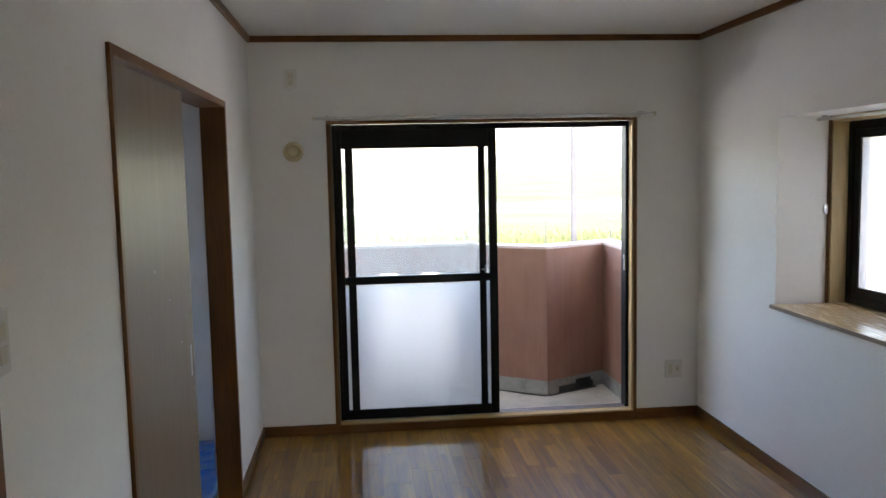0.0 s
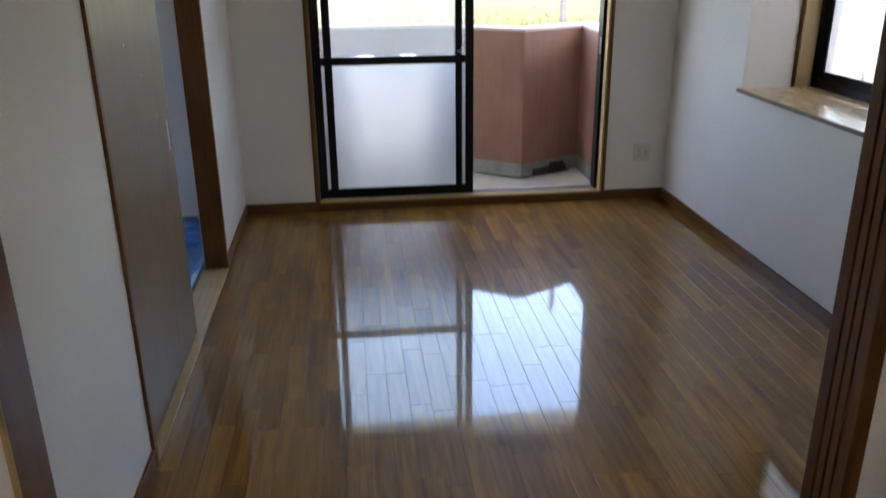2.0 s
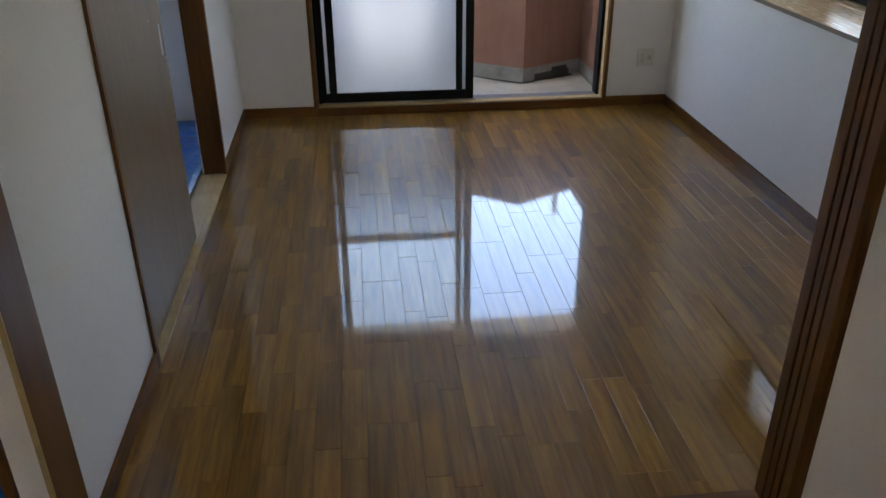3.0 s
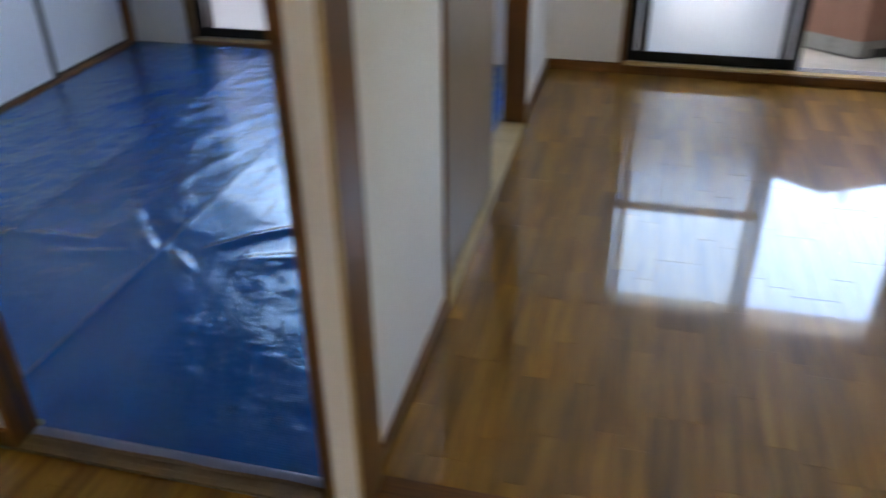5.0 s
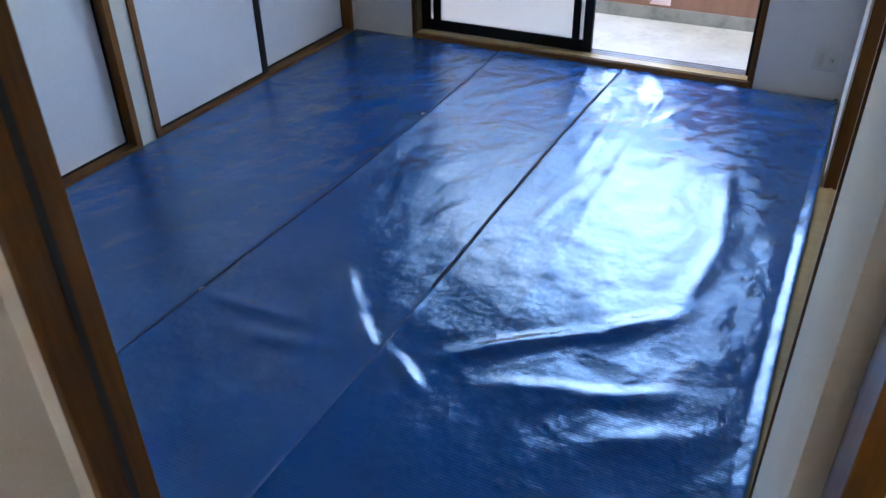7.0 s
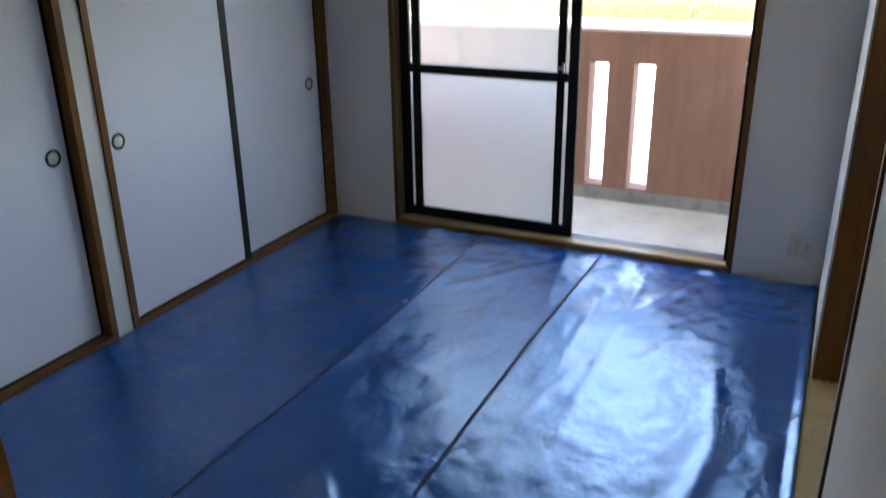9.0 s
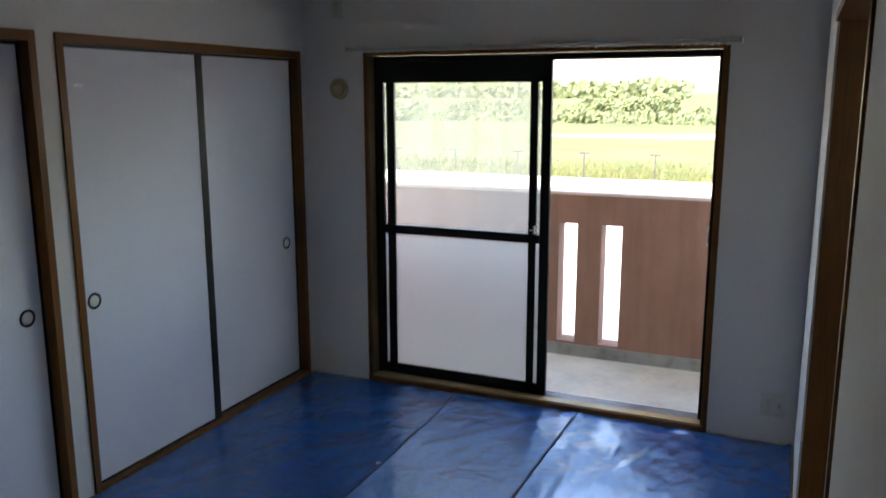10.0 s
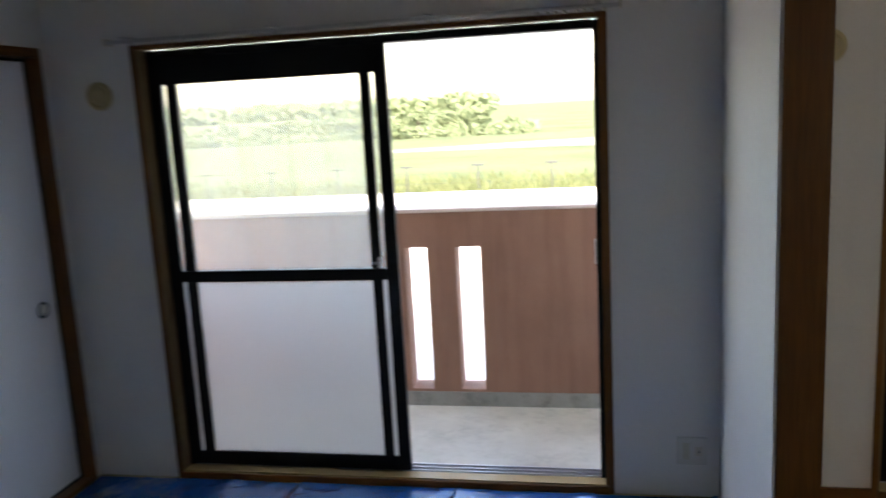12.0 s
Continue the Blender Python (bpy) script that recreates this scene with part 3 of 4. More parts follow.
def hall_openings():
    a, b = OPEN_T
    f = thing("door_frame_2", "stained brown timber frame at the tatami room's entrance", "door frame", "", "structure")
    left = box(a - 0.02, a, YH0 - 0.012, YT + 0.006, 0, 1.98, 0.002)
    part("post", left, TRIM, f)
    part("groove", box(a, a + 0.002, YH0 + 0.035, YH0 + 0.047, 0.014, 1.98), DARK, f, "dark sliding groove in the post")
    part("post", box(b, b + 0.027, YH0 - 0.012, YT + 0.006, 0, 1.98, 0.002), TRIM, f)
    part("head", box(a - 0.02, b + 0.027, YH0 - 0.012, YT + 0.006, 1.98, 2.02, 0.002), TRIM_X, f)
    th = box(a, b, YH0 - 0.012, YT, 0.0, 0.012, 0.002)
    slab(th, a, b, YH0 + 0.008, YH0 + 0.016, 0.012, 0.014)
    slab(th, a, b, YH0 + 0.034, YH0 + 0.042, 0.012, 0.014)
    part("threshold", th, OCHRE, f, "worn grey-brown wooden threshold")
    a, b = OPEN_L
    f = thing("door_frame_3", "stained brown timber frame at the living room's entrance", "door frame", "", "structure")
    part("post", box(a - 0.014, a, YH0 - 0.012, YH1 + 0.006, 0, 2.03, 0.002), TRIM, f)
    # Thin strip that is paler than the post behind it.
    part("casing_edge", box(a - 0.014, a, YH0 - 0.016, YH0 - 0.012, 0, 2.03, 0.001), PALE, f, "lighter front edge of the post")
    right = bmesh.new()
    for y0, y1 in ((YH0 - 0.012, YH0 + 0.024), (YH0 + 0.032, YH0 + 0.056), (YH0 + 0.064, YH0 + 0.088), (YH0 + 0.096, YH1 + 0.006)):
        slab(right, b, b + 0.02, y0, y1, 0, 2.03, 0.002)
    slab(right, b + 0.012, b + 0.04, YH0 - 0.01, YH1 + 0.004, 0, 2.03)
    part("post", right, TRIM, f, "grooved brown jamb of the sliding doors")
    part("head", box(a - 0.014, b + 0.04, YH0 - 0.012, YH1 + 0.006, 2.03, 2.07, 0.002), TRIM_X, f)
    part("threshold", box(a, b, YH0 - 0.012, YH1 + 0.006, -0.02, 0.002, 0.001), TRIM_X, f, "brown wooden threshold strip")
    f = thing("door_frame_4", "stained brown timber frame of a closed hall door", "door frame", "", "structure")
    part("post", box(HX0 - 0.12, HX0 + 0.012, 2.02, 2.06, 0, 2.04, 0.002), TRIM, f)
    part("post", box(HX0 - 0.12, HX0 + 0.012, 1.16, 1.2, 0, 2.04, 0.002), TRIM, f)
    part("head", box(HX0 - 0.12, HX0 + 0.012, 1.2, 2.02, 2.0, 2.04, 0.002), TRIM_Y, f)
    d = thing("door", "brown wood-veneer hall door, closed", "door")
    part("panel", box(HX0 - 0.06, HX0 - 0.025, 1.2, 2.02, 0.004, 2.0, 0.002), DOOR, d)


hall_openings()


# ---- closets ----
def ring_pull(y, z, parent, x):
    m = Matrix.Translation((x, y, z)) @ pose(0, 0, 0, 0, 90, 0)
    ring = part("finger_pull", lathe([(0.036, 0.0), (0.036, 0.002), (0.033, 0.004), (0.028, 0.003), (0.026, 0.001), (0.026, 0.0)], m, 32), LACQUER, parent, "round black finger pull")
    part("pull_cup", lathe([(0.025, 0.0), (0.025, 0.0012), (0.01, 0.0016)], m, 32), PLASTIC_DULL, ring, "pale inset of the finger pull")


def closet(y0, y1, pulls):
    f = thing("closet", "closet with white sliding paper doors in a stained brown frame", "closet", "closets")
    x = TX0
    zt = 1.95
    part("post", box(x - 0.1, x + 0.01, y0, y0 + 0.034, 0.0, zt, 0.002), TRIM, f)
    part("post", box(x - 0.1, x + 0.01, y1 - 0.034, y1, 0.0, zt, 0.002), TRIM, f)
    part("head", box(x - 0.1, x + 0.01, y0 + 0.034, y1 - 0.034, zt - 0.04, zt, 0.002), TRIM_Y, f)
    part("threshold", box(x - 0.1, x + 0.012, y0 + 0.034, y1 - 0.034, 0.004, 0.024, 0.002), TRIM_Y, f)
    a, b = y0 + 0.034, y1 - 0.034
    mid = (a + b) / 2
    for i, (p, q, xx) in enumerate(((a, mid + 0.02, x - 0.036), (mid - 0.012, b, x - 0.064))):
        d = part("sliding_panel", box(xx, xx + 0.02, p + 0.012, q - 0.014, 0.036, zt - 0.052), FUSUMA, f, "white paper sliding panel with black lacquered edges")
        part("edge", box(xx - 0.002, xx + 0.023, p, p + 0.012, 0.025, zt - 0.041, 0.002), LACQUER, d)
        part("edge", box(xx - 0.002, xx + 0.023, q - (0.05 if i == 0 else 0.014), q, 0.025, zt - 0.041, 0.002), LACQUER, d)
        part("edge", box(xx - 0.002, xx + 0.023, p + 0.012, q - 0.014, 0.025, 0.037, 0.002), LACQUER, d)
        part("edge", box(xx - 0.002, xx + 0.023, p + 0.012, q - 0.014, zt - 0.054, zt - 0.041, 0.002), LACQUER, d)
        ring_pull(pulls[i], 0.845, d, xx + 0.0205)
    return f


closet(*CL1, (2.68, 4.055))
closet(*CL2, (4.362, 5.82))


# ---- plates and vents on the walls ----
def vent_cap(x, z, material, label):
    m = Matrix.Translation((x, YF, z)) @ pose(0, 0, 0, 90, 0, 0)
    v = thing("vent_cap", label, "vent")
    part("rim", lathe([(0.06, 0.0), (0.06, 0.006), (0.055, 0.012), (0.046, 0.014), (0.042, 0.009), (0.04, 0.004)], m), material, v)
    part("cap", lathe([(0.038, 0.003), (0.036, 0.014), (0.026, 0.02), (0.018, 0.021), (0.014, 0.016)], m), material, v, "round centre cap")
    return v


vent_cap(0.249, 1.757, YELLOWED, "round yellowed plastic pipe cover on the papered wall")
vent_cap(-2.655, 1.737, YELLOWED, "round yellowed plastic pipe cover beside the closet")


def wall_plate(name, x0, x1, z0, z1, label, category, inserts):
    p = thing(name, label, category)
    part("plate", box(x0, x1, YF - 0.008, YF - 0.0002, z0, z1, 0.003), PLASTIC_DULL, p)
    for sx0, sx1, sz0, sz1, mat, nm in inserts:
        w, h = x1 - x0, z1 - z0
        part(nm, box(x0 + w * sx0, x0 + w * sx1, YF - 0.0105, YF - 0.007, z0 + h * sz0, z0 + h * sz1, 0.001), mat, p)


twin = [(0.2, 0.42, 0.2, 0.8, PLASTIC, "socket"), (0.25, 0.27, 0.55, 0.7, DARK, "slot"), (0.34, 0.36, 0.55, 0.7, DARK, "slot"), (0.25, 0.27, 0.3, 0.42, DARK, "slot"), (0.34, 0.36, 0.3, 0.42, DARK, "slot"),
        (0.6, 0.84, 0.34, 0.66, PLASTIC, "aerial_socket"), (0.69, 0.76, 0.44, 0.55, DARK, "pin_hole")]
wall_plate("wall_socket", 2.569, 2.683, 0.26, 0.376, "cream plastic socket plate with an aerial outlet above the skirting", "socket", twin)
wall_plate("wall_socket", -0.282, -0.164, 0.144, 0.26, "cream plastic socket plate with an aerial outlet near the blue sheet", "socket", twin)
ac = [(0.25, 0.75, 0.18, 0.82, PLASTIC, "socket"), (0.35, 0.42, 0.6, 0.7, DARK, "slot"), (0.58, 0.65, 0.6, 0.7, DARK, "slot"), (0.45, 0.55, 0.28, 0.34, DARK, "slot")]
wall_plate("wall_socket", 0.212, 0.284, 2.128, 2.248, "tall cream plastic socket plate high on the wall", "socket", ac)
wall_plate("wall_socket", -2.69, -2.62, 2.128, 2.245, "tall cream plastic socket plate high in the corner", "socket", ac)
sw = thing("light_switch", "cream plastic light switch plate beside the entrance", "switch")
part("plate", box(0.0002, 0.008, 2.498, 2.568, 1.28, 1.4, 0.003), PLASTIC_DULL, sw)
for z in (1.3, 1.342):
    part("rocker", box(0.007, 0.011, 2.523, 2.551, z, z + 0.034, 0.002), PLASTIC, sw)


# Unseen window, added for the light that reaches the hall from behind.
kw = thing("window_4", "unseen frosted window behind the walker, added to light the hall", "window", "", "structure")
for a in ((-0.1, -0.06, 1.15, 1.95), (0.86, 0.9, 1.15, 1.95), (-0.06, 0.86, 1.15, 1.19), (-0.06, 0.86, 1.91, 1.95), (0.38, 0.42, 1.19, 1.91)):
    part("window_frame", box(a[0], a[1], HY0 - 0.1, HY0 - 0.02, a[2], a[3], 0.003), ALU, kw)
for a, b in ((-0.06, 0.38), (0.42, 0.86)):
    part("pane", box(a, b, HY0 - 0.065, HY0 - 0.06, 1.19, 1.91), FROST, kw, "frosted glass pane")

# ---- the blue sheet on the tatami floor ----
def fold(p, a, b, height, width, flat=0.0):
    """Height of a ridge from a to b, rounded and fading to its ends."""
    d = b - a
    u = max(0.0, min(1.0, (p - a).dot(d) / d.length_squared))
    off = (p - a - d * u).length
    if off > 3 * width:
        return 0.0
    return height * math.exp(-(off / width) ** 2) * (flat + (1 - flat) * math.sin(math.pi * (0.08 + 0.84 * u)))


RIDGES = [((-1.85, 3.33), (-1.39, 3.35), 0.012, 0.026), ((-1.5, 3.68), (-1.31, 3.46), 0.015, 0.024), ((-1.31, 3.46), (-1.18, 3.33), 0.02, 0.02), ((-1.1, 3.34), (-0.97, 3.23), 0.022, 0.018),
          ((-0.97, 3.4), (-0.62, 3.68), 0.02, 0.028), ((-0.62, 3.66), (-0.4, 3.88), 0.017, 0.04), ((-0.4, 3.88), (-0.34, 4.45), 0.014, 0.035), ((-0.36, 4.4), (-0.42, 4.95), 0.010, 0.03),
          ((-1.6, 3.22), (-1.25, 3.3), 0.008, 0.03), ((-0.85, 3.33), (-0.5, 3.45), 0.009, 0.03), ((-0.7, 3.32), (-0.28, 3.55), 0.008, 0.03), ((-0.55, 3.2), (-0.2, 3.42), 0.007, 0.035),
          ((-1.15, 3.2), (-1.25, 2.8), 0.005, 0.05), ((-0.95, 3.15), (-0.75, 2.8), 0.006, 0.05), ((-1.6, 4.3), (-1.3, 4.9), 0.005, 0.05), ((-1.4, 3.9), (-1.25, 4.4), 0.005, 0.04),
          ((-1.02, 3.9), (-0.98, 4.5), 0.006, 0.022), ((-1.0, 4.6), (-1.02, 5.5), 0.005, 0.02), ((-0.75, 4.6), (-0.55, 5.3), 0.004, 0.05), ((-2.5, 4.4), (-2.0, 5.2), 0.004, 0.07),
          ((-2.3, 3.1), (-1.9, 3.6), 0.004, 0.06), ((-1.7, 5.2), (-1.3, 5.75), 0.006, 0.04), ((-0.85, 5.2), (-0.6, 5.8), 0.006, 0.03)]
RIDGES = [(Vector((a[0] - 0.04, a[1] + 0.067, 0)), Vector((b[0] - 0.04, b[1] + 0.067, 0)), h, w) for a, b, h, w in RIDGES]


def sheet_height(x, y):
    p = Vector((x, y, 0))
    z = 0.012 + 0.004 * noise.noise(Vector((x * 1.6, y * 1.2, 0))) + 0.0032 * noise.noise(Vector((x * 5, y * 3.2, 4))) + 0.0016 * noise.noise(Vector((x * 13, y * 9, 9)))
    for a, b, h, w in RIDGES:
        z += fold(p, a, b, 0.8 * h, w)
    sx = -1.88 + 0.012 * math.sin(y * 1.7)
    z += 0.009 / (1 + math.exp(max(-50.0, min(50.0, (sx - x) / 0.0012)))) * math.exp(-max(0, x - sx) / 0.15) - 0.004 * math.exp(-((x - sx + 0.005) / 0.005) ** 2)
    cx = -1.198 + 0.008 * math.sin(y * 2.3)
    far = max(0.0, min(1.0, (y - 3.5) / 0.4))
    z += far * (0.006 / (1 + math.exp(max(-50.0, min(50.0, (cx - x) / 0.0012)))) * math.exp(-max(0, x - cx) / 0.1)) + (1 - far) * 0.008 * math.exp(-abs(x - cx) / 0.009)
    ex = -0.9 + 0.01 * math.sin(y * 2)
    z += 0.003 * math.exp(-((x - ex) / 0.02) ** 2) * (1 if 3.6 < y < 5.6 else 0.2)
    return max(z, 0.006)


def blue_sheet():
    bm = bmesh.new()
    ny = 250
    us = [i / 190 for i in range(191)]
    for seam in (-1.88, -1.198):
        us += [(seam + 0.0025 * k - TX0 - 0.02) / (TX1 - 0.012 - TX0 - 0.02) for k in range(-14, 15)]
    us = sorted(us)
    nx = len(us) - 1
    x0, x1, y0, y1 = TX0 + 0.02, TX1 - 0.012, YT - 0.02, YF - 0.03
    grid = []
    for j in range(ny + 1):
        row = []
        for i in range(nx + 1):
            u, v = us[i], j / ny
            x, y = x0 + (x1 - x0) * u, y0 + (y1 - y0) * v
            if j == ny:
                y += 0.012 * noise.noise(Vector((x * 4, 0, 3)))
            if y < YT + 0.02:
                x = min(max(x, OPEN_T[0] + 0.012), OPEN_T[1] - 0.012)
            z = sheet_height(x, y)
            if v > 0.985 and -2.45 < x < -0.6:
                z += 0.012 * max(0, noise.noise(Vector((x * 7, 1, 2))))
            if u > 0.992:
                z += 0.012
            row.append(bm.verts.new((x, y, z)))
        grid.append(row)
    for j in range(ny):
        for i in range(nx):
            q = (grid[j][i], grid[j][i + 1], grid[j + 1][i + 1], grid[j + 1][i])
            if (q[1].co - q[0].co).length < 1e-5:
                continue
            bm.faces.new(q).smooth = True
    bmesh.ops.remove_doubles(bm, verts=bm.verts, dist=1e-5)
    s = tagged(part("blue_sheet", bm, TARP), "creased glossy blue plastic sheet spread over the tatami floor", "tarpaulin")
    # A dark strip along each folded seam paints the fold's shadow.
    for mid, wave, rate, ya, yb in ((-1.88, 0.012, 1.7, 2.56, 5.93), (-1.198, 0.008, 2.3, 3.75, 5.9)):
        st = bmesh.new()
        rows = []
        for i in range(121):
            y = ya + (yb - ya) * i / 120
            x = mid + wave * math.sin(y * rate)
            top = sheet_height(x + 0.006, y) + 0.003
            rows.append([st.verts.new((x - 0.013 - 0.003 * noise.noise(Vector((y * 9, 0, 0))), y, sheet_height(x - 0.018, y) + 0.003)), st.verts.new((x + 0.002, y, top))])
        for a, b in zip(rows, rows[1:]):
            st.faces.new((a[0], a[1], b[1], b[0])).smooth = True
        part("seam", st, TARP_SEAM_SHADE, s, "folded seam of the sheet, its shadow line painted dark blue")
    hem = bmesh.new()
    n = 60
    pts = [OPEN_T[0] + 0.015 + (OPEN_T[1] - OPEN_T[0] - 0.03) * i / n for i in range(n + 1)]
    lo = [hem.verts.new((x, YT - 0.035 + 0.008 * noise.noise(Vector((x * 6, 0, 0))), 0.0155)) for x in pts]
    mi = [hem.verts.new((x, YT - 0.023 + 0.008 * noise.noise(Vector((x * 6, 0, 0))), 0.027 + 0.004 * noise.noise(Vector((x * 9, 5, 0))))) for x in pts]
    hi = [hem.verts.new((x, YT - 0.01, max(0.024, sheet_height(x, YT - 0.01) + 0.003))) for x in pts]
    for i in range(n):
        hem.faces.new((lo[i], lo[i + 1], mi[i + 1], mi[i])).smooth = True
        hem.faces.new((mi[i], mi[i + 1], hi[i + 1], hi[i])).smooth = True
    part("hem", hem, TARP_EDGE, s, "pale folded hem of the sheet")
    for y in (3.42, 5.0):
        part("eyelet", lathe([(0.012, 0.0), (0.012, 0.002), (0.006, 0.003), (0.006, 0.0)], Matrix.Translation((-1.892, y, sheet_height(-1.892, y) + 0.001)), 16), STEEL, s, "small metal eyelet")


blue_sheet()


# ---- balcony ----
BF = -0.05
structure("balcony_floor", box(TX0 - 1.2, 3.0, YF + 0.16, 7.45, -0.35, BF), BALCONY_FLOOR, "pale worn concrete balcony floor", "floor")
PY = 7.08


def parapet():
    p = thing("parapet", "terracotta stucco balcony parapet with narrow upright slits", "parapet", "", "structure")
    slits = [(-1.63, -1.505), (-1.345, -1.21), (0.775, 0.9), (1.095, 1.22)]
    bm = wall_with_holes("x", TX0 - 1.2, 1.5, PY, PY + 0.15, 0.035, 1.055, [(a, b, 0.05, 0.862) for a, b in slits])
    part("wall", bm, TERRACOTTA, p)
    part("cap", box(TX0 - 1.2, 1.5, PY - 0.008, PY + 0.158, 1.055, 1.075, 0.004), CAP_SUNLIT, p, "parapet cap with its sunlit look put into a paler colour")
    curb = box(TX0 - 1.2, 1.5, PY - 0.004, PY + 0.15, BF, 0.035, 0.004)
    part("curb", curb, CURB, p, "bare grey concrete curb")


parapet()


def bent_parapet():
    """The parapet's end steps in to a corner and out again, then returns to the house."""
    p = thing("parapet", "terracotta stucco parapet end with an angled corner and stained foot", "parapet", "", "structure")
    line = [Vector((1.5, PY, 0)), Vector((1.62, 7.02, 0)), Vector((1.975, 6.775, 0)), Vector((2.47, 7.03, 0)), Vector((2.47, YF + 0.165, 0))]

    def strip(z0, z1, out):
        bm = bmesh.new()
        inner, outer = [], []
        for v in line:
            inner.append(v + Vector((0, -out, 0)))
        back = [Vector((1.5, PY + 0.15, 0)), Vector((1.67, 7.17, 0)), Vector((1.975, 6.96, 0)), Vector((2.62, 7.28, 0)), Vector((2.62, YF + 0.165, 0))]
        for a, b, c, d in zip(inner, inner[1:], back, back[1:]):
            vs = [bm.verts.new((q.x, q.y, z)) for z in (z0, z1) for q in (a, b, d, c)]
            for f in ((0, 1, 2, 3), (7, 6, 5, 4), (0, 4, 5, 1), (1, 5, 6, 2), (2, 6, 7, 3), (3, 7, 4, 0)):
                bm.faces.new([vs[i] for i in f])
        bmesh.ops.remove_doubles(bm, verts=bm.verts, dist=1e-5)
        bmesh.ops.recalc_face_normals(bm, faces=bm.faces)
        return bm

    part("wall", strip(0.06, 1.04, 0.0), TERRACOTTA, p)
    part("cap", strip(1.04, 1.06, 0.006), CAP_SUNLIT, p, "parapet cap with its sunlit look put into a paler colour")
    part("foot", strip(BF, 0.06, 0.002), CURB, p, "bare grey concrete foot")
    g = thing("gutter_stain", "dark wet grime along the parapet's foot", "stain", "", "structure")
    bm = bmesh.new()
    front = []
    for i in range(13):
        u = i / 12
        x = 1.62 + (2.4 - 1.62) * u
        yb = 7.02 + (6.775 - 7.02) * min(1, (x - 1.62) / 0.355) if x < 1.975 else 6.775 + 0.255 * (x - 1.975) / 0.495
        front.append((x, yb - 0.006, yb - 0.03 - 0.025 * abs(math.sin(5 * u)) ))
    vs = [(bm.verts.new((x, a, BF + 0.004)), bm.verts.new((x, b, BF + 0.004))) for x, a, b in front]
    for (a, b), (c, d) in zip(vs, vs[1:]):
        bm.faces.new((b, d, c, a))
    part("film", bm, GRIME, g)
    bm = bmesh.new()
    slab(bm, -0.21, 0.13, -0.006, 0.0, 0.004, 0.055, 0.003)
    slab(bm, -0.05, 0.1, -0.012, -0.006, 0.01, 0.085, 0.004)
    bmesh.ops.transform(bm, matrix=Matrix.Translation((2.26, 6.918, BF)) @ pose(0, 0, 0, 0, 0, 27.3), verts=bm.verts)
    part("scupper", bm, GRIME, g, "black drain opening in the foot")


bent_parapet()


# Unseen slab, added to keep sky light off the parapet's inner face.
structure("added_soffit", box(TX0 - 1.2, 3.35, YF + 0.16, 7.35, 2.5, 2.68), FACADE, "unseen pale concrete slab over the balcony, added to shade the parapet", "ceiling")

# ---- outside ----
GZ = -0.62
ground = structure("ground", box(-900, 900, 6.6, 1800, GZ - 0.5, GZ), FIELD, "wide green field", "ground")
structure("ground_behind", box(-900, 900, -900, 6.6, GZ - 0.5, GZ - 0.01), ROAD, "pale paved ground round the house", "ground")
structure("road", box(-300, 300, 9, 22.3, GZ, GZ + 0.006), ROAD, "pale sunlit concrete road", "road")
structure("kerb", box(-300, 300, 22.3, 22.6, GZ, GZ + 0.14, 0.02), ROAD, "pale concrete kerb", "kerb")


def bare_earth():
    bm = bmesh.new()
    vs = []
    n = 40
    for i in range(n + 1):
        x = -13 + 400 * i / n
        near = 36 + 4 * noise.noise(Vector((i * 0.4, 0, 0))) + 8 * math.exp(-i / 3)
        far = 60 + 300 * max(0, i / n - 0.08) + 6 * noise.noise(Vector((i * 0.3, 7, 0))) - 14 * math.exp(-i / 3)
        vs.append((bm.verts.new((x, near, GZ + 0.02)), bm.verts.new((x, far, GZ + 0.02))))
    for (a, b), (c, d) in zip(vs, vs[1:]):
        bm.faces.new((a, c, d, b))
    structure("bare_field", bm, SAND, "pale bare harvested field", "field")


bare_earth()


def grass_verge():
    """Tufted weeds along the field's edge, thousands of blades in one mesh."""
    rng = random.Random(5)
    verts, faces = [], []
    for _ in range(15000):
        x, y = rng.uniform(-24, 26), 22.8 + abs(rng.gauss(0, 2.2))
        clump = 0.5 + 0.5 * noise.noise(Vector((x * 0.5, y * 0.4, 2)))
        h = rng.uniform(0.08, 0.18) + 0.3 * clump * rng.random()
        a = rng.uniform(0, math.pi)
        dx, dy, lean = 0.035 * math.cos(a), 0.035 * math.sin(a), rng.uniform(-0.15, 0.15)
        k = len(verts)
        verts += [(x - dx, y - dy, GZ), (x + dx, y + dy, GZ), (x + lean, y + lean * 0.5, GZ + h)]
        faces.append((k, k + 1, k + 2))
    me = bpy.data.meshes.new("verge_grass")
    me.from_pydata(verts, [], faces)
    me.materials.append(REED)
    tagged(new("verge_grass", me), "tall yellow-green weeds along the field's edge", "grass", "", "stuff")


grass_verge()


def field_fence():
    f = thing("field_fence", "low steel post-and-wire fence along the field", "fence")
    y = 23.2
    x = -31.64
    while x < 30:
        bm = box(x - 0.018, x + 0.018, y - 0.018, y + 0.018, GZ, GZ + 0.74, 0.004)
        slab(bm, x - 0.15, x + 0.15, y - 0.02, y + 0.02, GZ + 0.72, GZ + 0.76, 0.004)
        part("post", bm, POST, f)
        x += 1.87
    for z in (0.3, 0.55, 0.73):
        part("wire", tube(bmesh.new(), (-31.64, y, GZ + z), (30, y, GZ + z), 0.003, None, 6), POST, f)


field_fence()


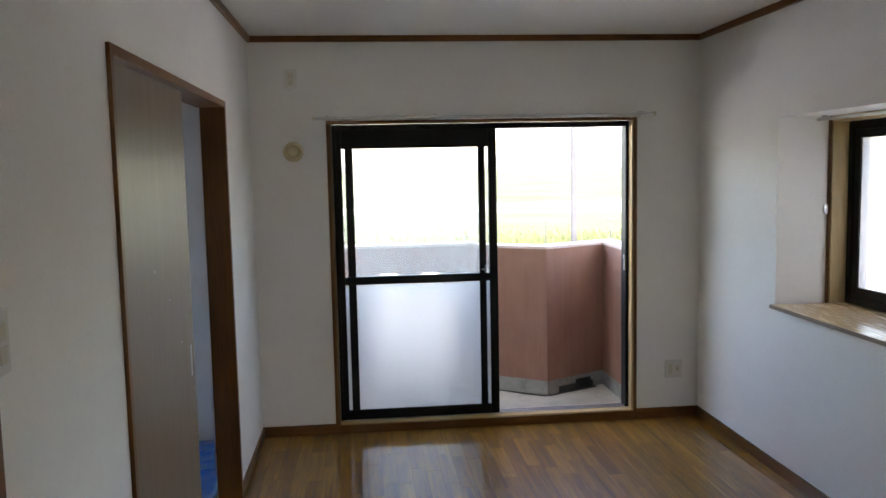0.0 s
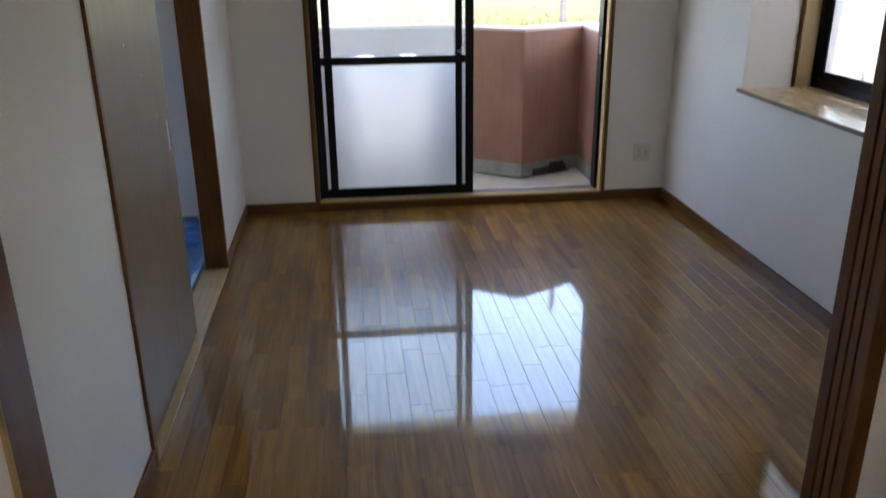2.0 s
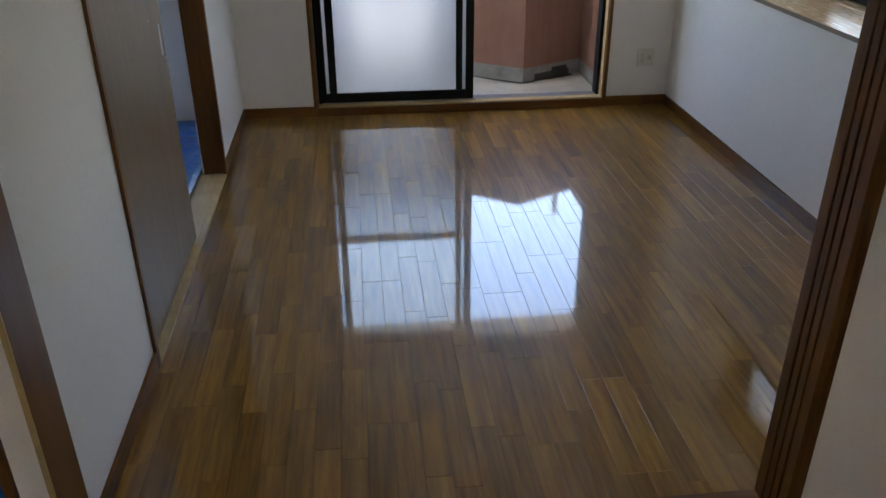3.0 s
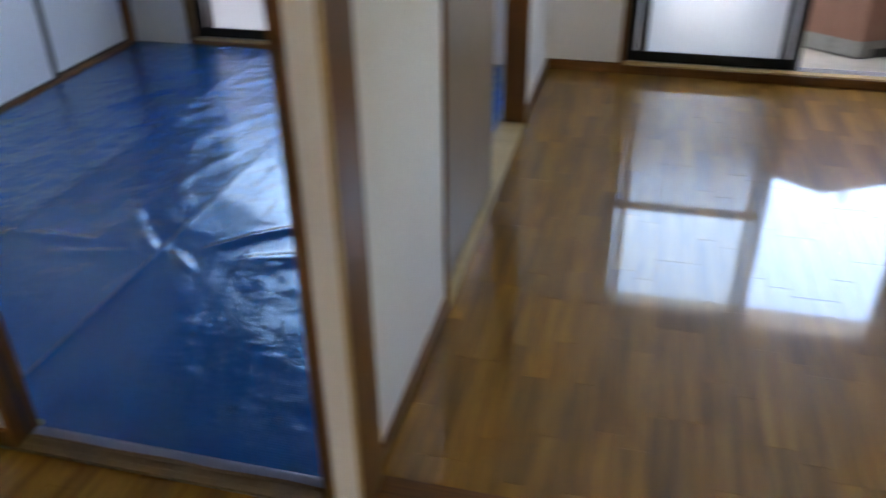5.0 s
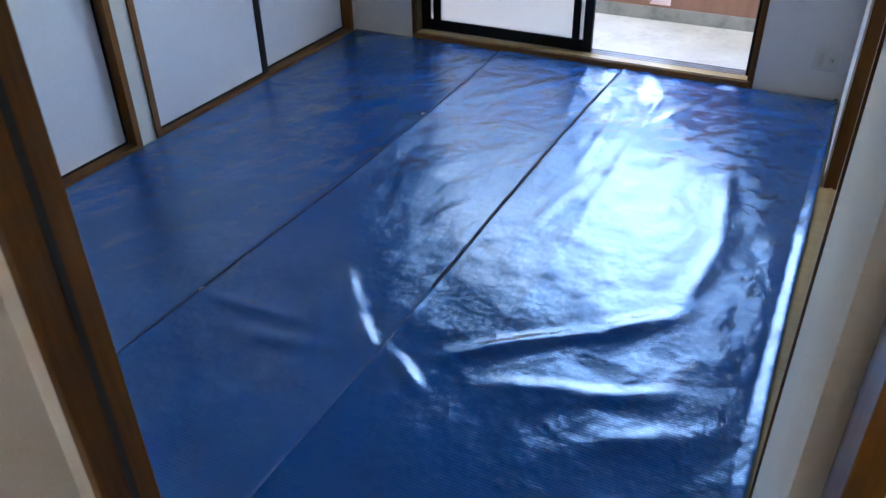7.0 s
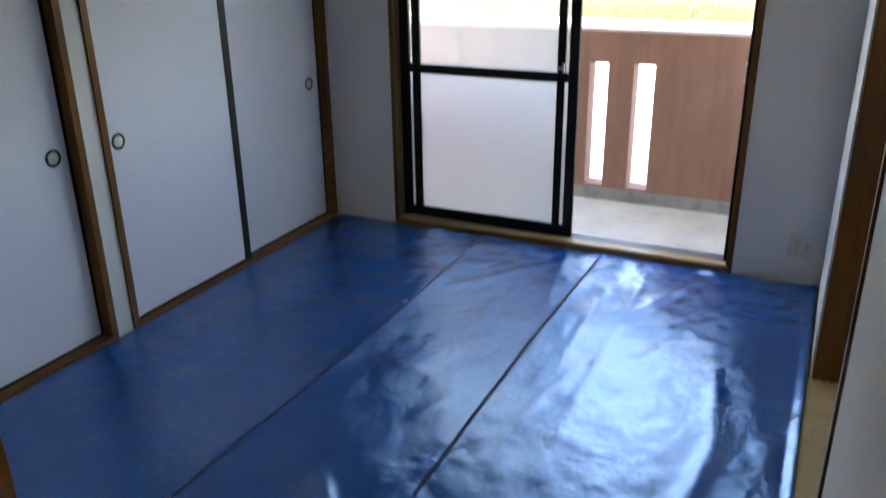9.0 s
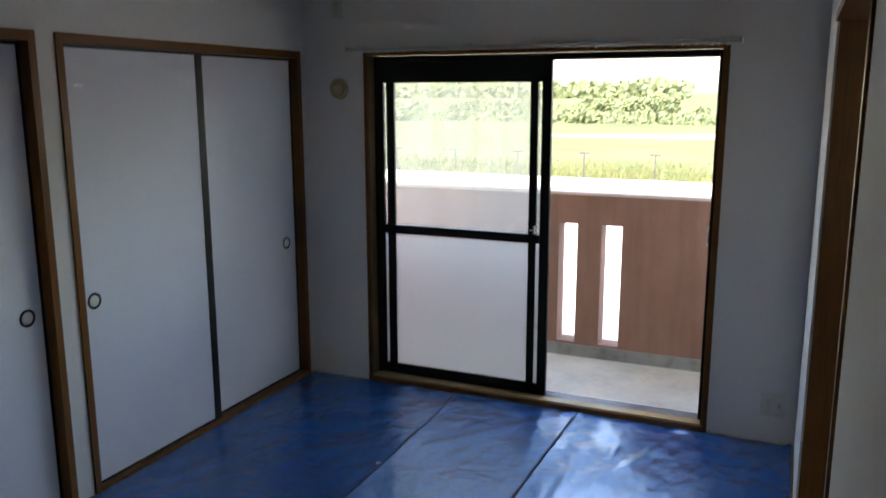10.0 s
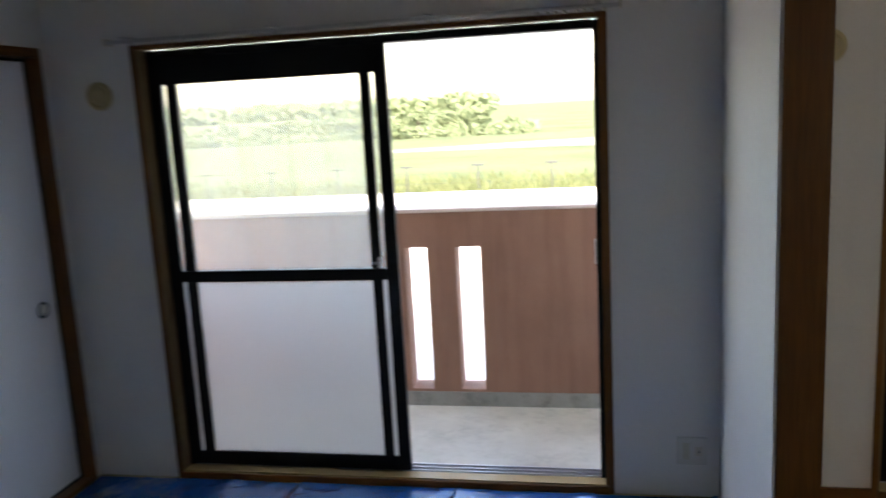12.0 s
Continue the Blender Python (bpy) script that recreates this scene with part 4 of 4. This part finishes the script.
def tree(x, y, height, spread, seed):
    """A tapered trunk with limbs and a ragged crown of leaf clumps."""
    rng = random.Random(seed)
    t = thing("tree", "leafy green tree in the hedge beyond the field", "tree", "trees beyond the field")
    bm = tube(bmesh.new(), (x, y, GZ), (x + rng.uniform(-0.3, 0.3), y, GZ + height * 0.55), 0.1, 0.05, 8)
    for _ in range(4):
        a, z = rng.uniform(0, 6.28), GZ + height * rng.uniform(0.25, 0.5)
        tube(bm, (x, y, z), (x + spread * 0.5 * math.cos(a), y + spread * 0.5 * math.sin(a), z + height * 0.3), 0.04, 0.015, 6)
    part("trunk", bm, BARK, t)
    verts, faces = [], []
    for _ in range(9):
        cx, cy, cz = x + rng.gauss(0, spread * 0.42), y + rng.gauss(0, spread * 0.3), GZ + height * rng.uniform(0.22, 0.85)
        r = rng.uniform(0.28, 0.5) * spread
        for _ in range(130):
            d = Vector((rng.gauss(0, 1), rng.gauss(0, 1), rng.gauss(0, 0.8))).normalized() * r * rng.uniform(0.5, 1.05)
            p = Vector((cx, cy, cz)) + d
            s = rng.uniform(0.07, 0.18)
            u = Vector((rng.gauss(0, 1), rng.gauss(0, 1), rng.gauss(0, 1))).normalized() * s
            w = u.orthogonal().normalized() * s
            k = len(verts)
            verts += [p - u, p + w * 0.6, p + u, p - w * 0.6]
            faces.append((k, k + 1, k + 2, k + 3))
    me = bpy.data.meshes.new("crown")
    me.from_pydata(verts, [], faces)
    me.materials.append(LEAF)
    c = new("crown", me)
    c.parent = t


rng = random.Random(11)
for i in range(58):
    tx = -77 + 1.21 * i + rng.uniform(-0.5, 0.5)
    tree(tx, 66 + rng.uniform(-3, 4), 1.4 + rng.uniform(-0.35, 0.4) + (0.55 if -15 < tx < -9.5 else 0), 0.95 + rng.uniform(-0.15, 0.3), i)


def thicket():
    """The hedge's dense lower growth and the far wooded ridge, uncountable."""
    r = random.Random(3)
    for name, label, y0, y1, xa, xb, zt, n, s0, s1 in (("thicket", "dense reeds and shrubs under the far trees", 62, 69, -100, -5, 1.1, 12000, 0.08, 0.24),
                                                    ("far_woods", "hazy wooded ridge in the distance", 300, 340, -420, -40, 8.0, 9000, 0.9, 2.2)):
        verts, faces = [], []
        for _ in range(n):
            x, y = r.uniform(xa, xb), r.uniform(y0, y1)
            top = zt * (0.75 + 0.5 * noise.noise(Vector((x * 0.05, 1, 0))) + 0.2 * noise.noise(Vector((x * 0.3, 5, 0))))
            p = Vector((x, y, GZ + r.random() * max(0.5, top)))
            s = r.uniform(s0, s1)
            u = Vector((r.gauss(0, 0.6), r.gauss(0, 0.6), r.gauss(0, 1.2))).normalized() * s
            w = u.orthogonal().normalized() * s
            k = len(verts)
            verts += [p - u, p + w * 0.6, p + u, p - w * 0.6]
            faces.append((k, k + 1, k + 2, k + 3))
        me = bpy.data.meshes.new(name)
        me.from_pydata(verts, [], faces)
        me.materials.append(LEAF)
        tagged(new(name, me), label, "trees", "", "stuff")


thicket()
up = thing("utility_pole", "slim grey steel utility pole beside the road", "utility pole")
part("pole", tube(bmesh.new(), (6.51, 23, GZ), (6.51, 23, GZ + 9.5), 0.085, 0.075, 20), POLE, up)
nb = thing("neighbour_house", "pale neighbouring house wall beyond the side window", "house")
part("wall", box(9.5, 13, -3, 5.2, GZ, 2.6), tinted("peach_render", (0.62, 0.47, 0.36), 0.8), nb)
part("roof", box(9.2, 13.3, -3.3, 5.5, 2.6, 2.8, 0.02), CURB, nb)


# ---- plank floors ----
floor = structure("floor", box(X0, X1, YH1 + 0.006, YF, -0.03, -0.0018), GAP, "glossy varnished brown oak strip floor", "floor")
plank_meshes = {}


def plank_mesh(w, l):
    key = (round(w, 3), round(l, 3))
    if key not in plank_meshes:
        e, t = 0.001, 0.0005
        verts = [(x, y, -0.006) for x, y in ((0.0005, 0.0005), (w - 0.0005, 0.0005), (w - 0.0005, l - 0.0005), (0.0005, l - 0.0005))]
        verts += [(x, y, -t) for x, y, _ in verts[:4]]
        verts += [(x, y, 0.0) for x, y in ((e, e), (w - e, e), (w - e, l - e), (e, l - e))]
        faces = [(8, 9, 10, 11)]
        for b in (0, 4):
            for i in range(4):
                faces.append((b + i, b + (i + 1) % 4, b + 4 + (i + 1) % 4, b + 4 + i))
        me = bpy.data.meshes.new("plank")
        me.from_pydata(verts, [], faces)
        me.materials.append(PLANK)
        plank_meshes[key] = me
    return plank_meshes[key]


PW, PL = 0.0797, 0.45
prng = random.Random(21)


def plank_rows(x0, x1, y0, y1):
    x = x0
    while x < x1 - 0.002:
        w = min(PW, x1 - x)
        y = y0 - prng.choice((0.05, 0.1, 0.15, 0.2, 0.25, 0.3, 0.35, 0.4))
        while y < y1 - 0.002:
            a, b = max(y, y0), min(y + PL, y1)
            if b - a > 0.02:
                yield x, a, w, round(b - a, 2) if b < y1 else b - a
            y += PL
        x += w


for x, y, w, l in plank_rows(X0, X1, YH1 + 0.006, YF):
    ob = new("plank", plank_mesh(w, l))
    ob.location = (x, y, random.uniform(-0.0003, 0.0))
    ob.parent = floor
hall_floor = structure("floor_hall", box(HX0, X1, HY0, YH0 - 0.012, -0.03, -0.0018), GAP, "varnished brown oak strip floor of the hall", "floor")
verts, faces = [], []
for x, y, w, l in plank_rows(HX0, X1, HY0, YH0 - 0.012):
    me = plank_mesh(w, l)
    k = len(verts)
    verts += [(v.co.x + x, v.co.y + y, v.co.z) for v in me.vertices]
    faces += [tuple(k + i for i in p.vertices) for p in me.polygons]
me = bpy.data.meshes.new("planks")
me.from_pydata(verts, [], faces)
me.materials.append(PLANK)
hp = tagged(new("planks", me), "varnished brown oak strips", "", "", "stuff")
hp.parent = hall_floor
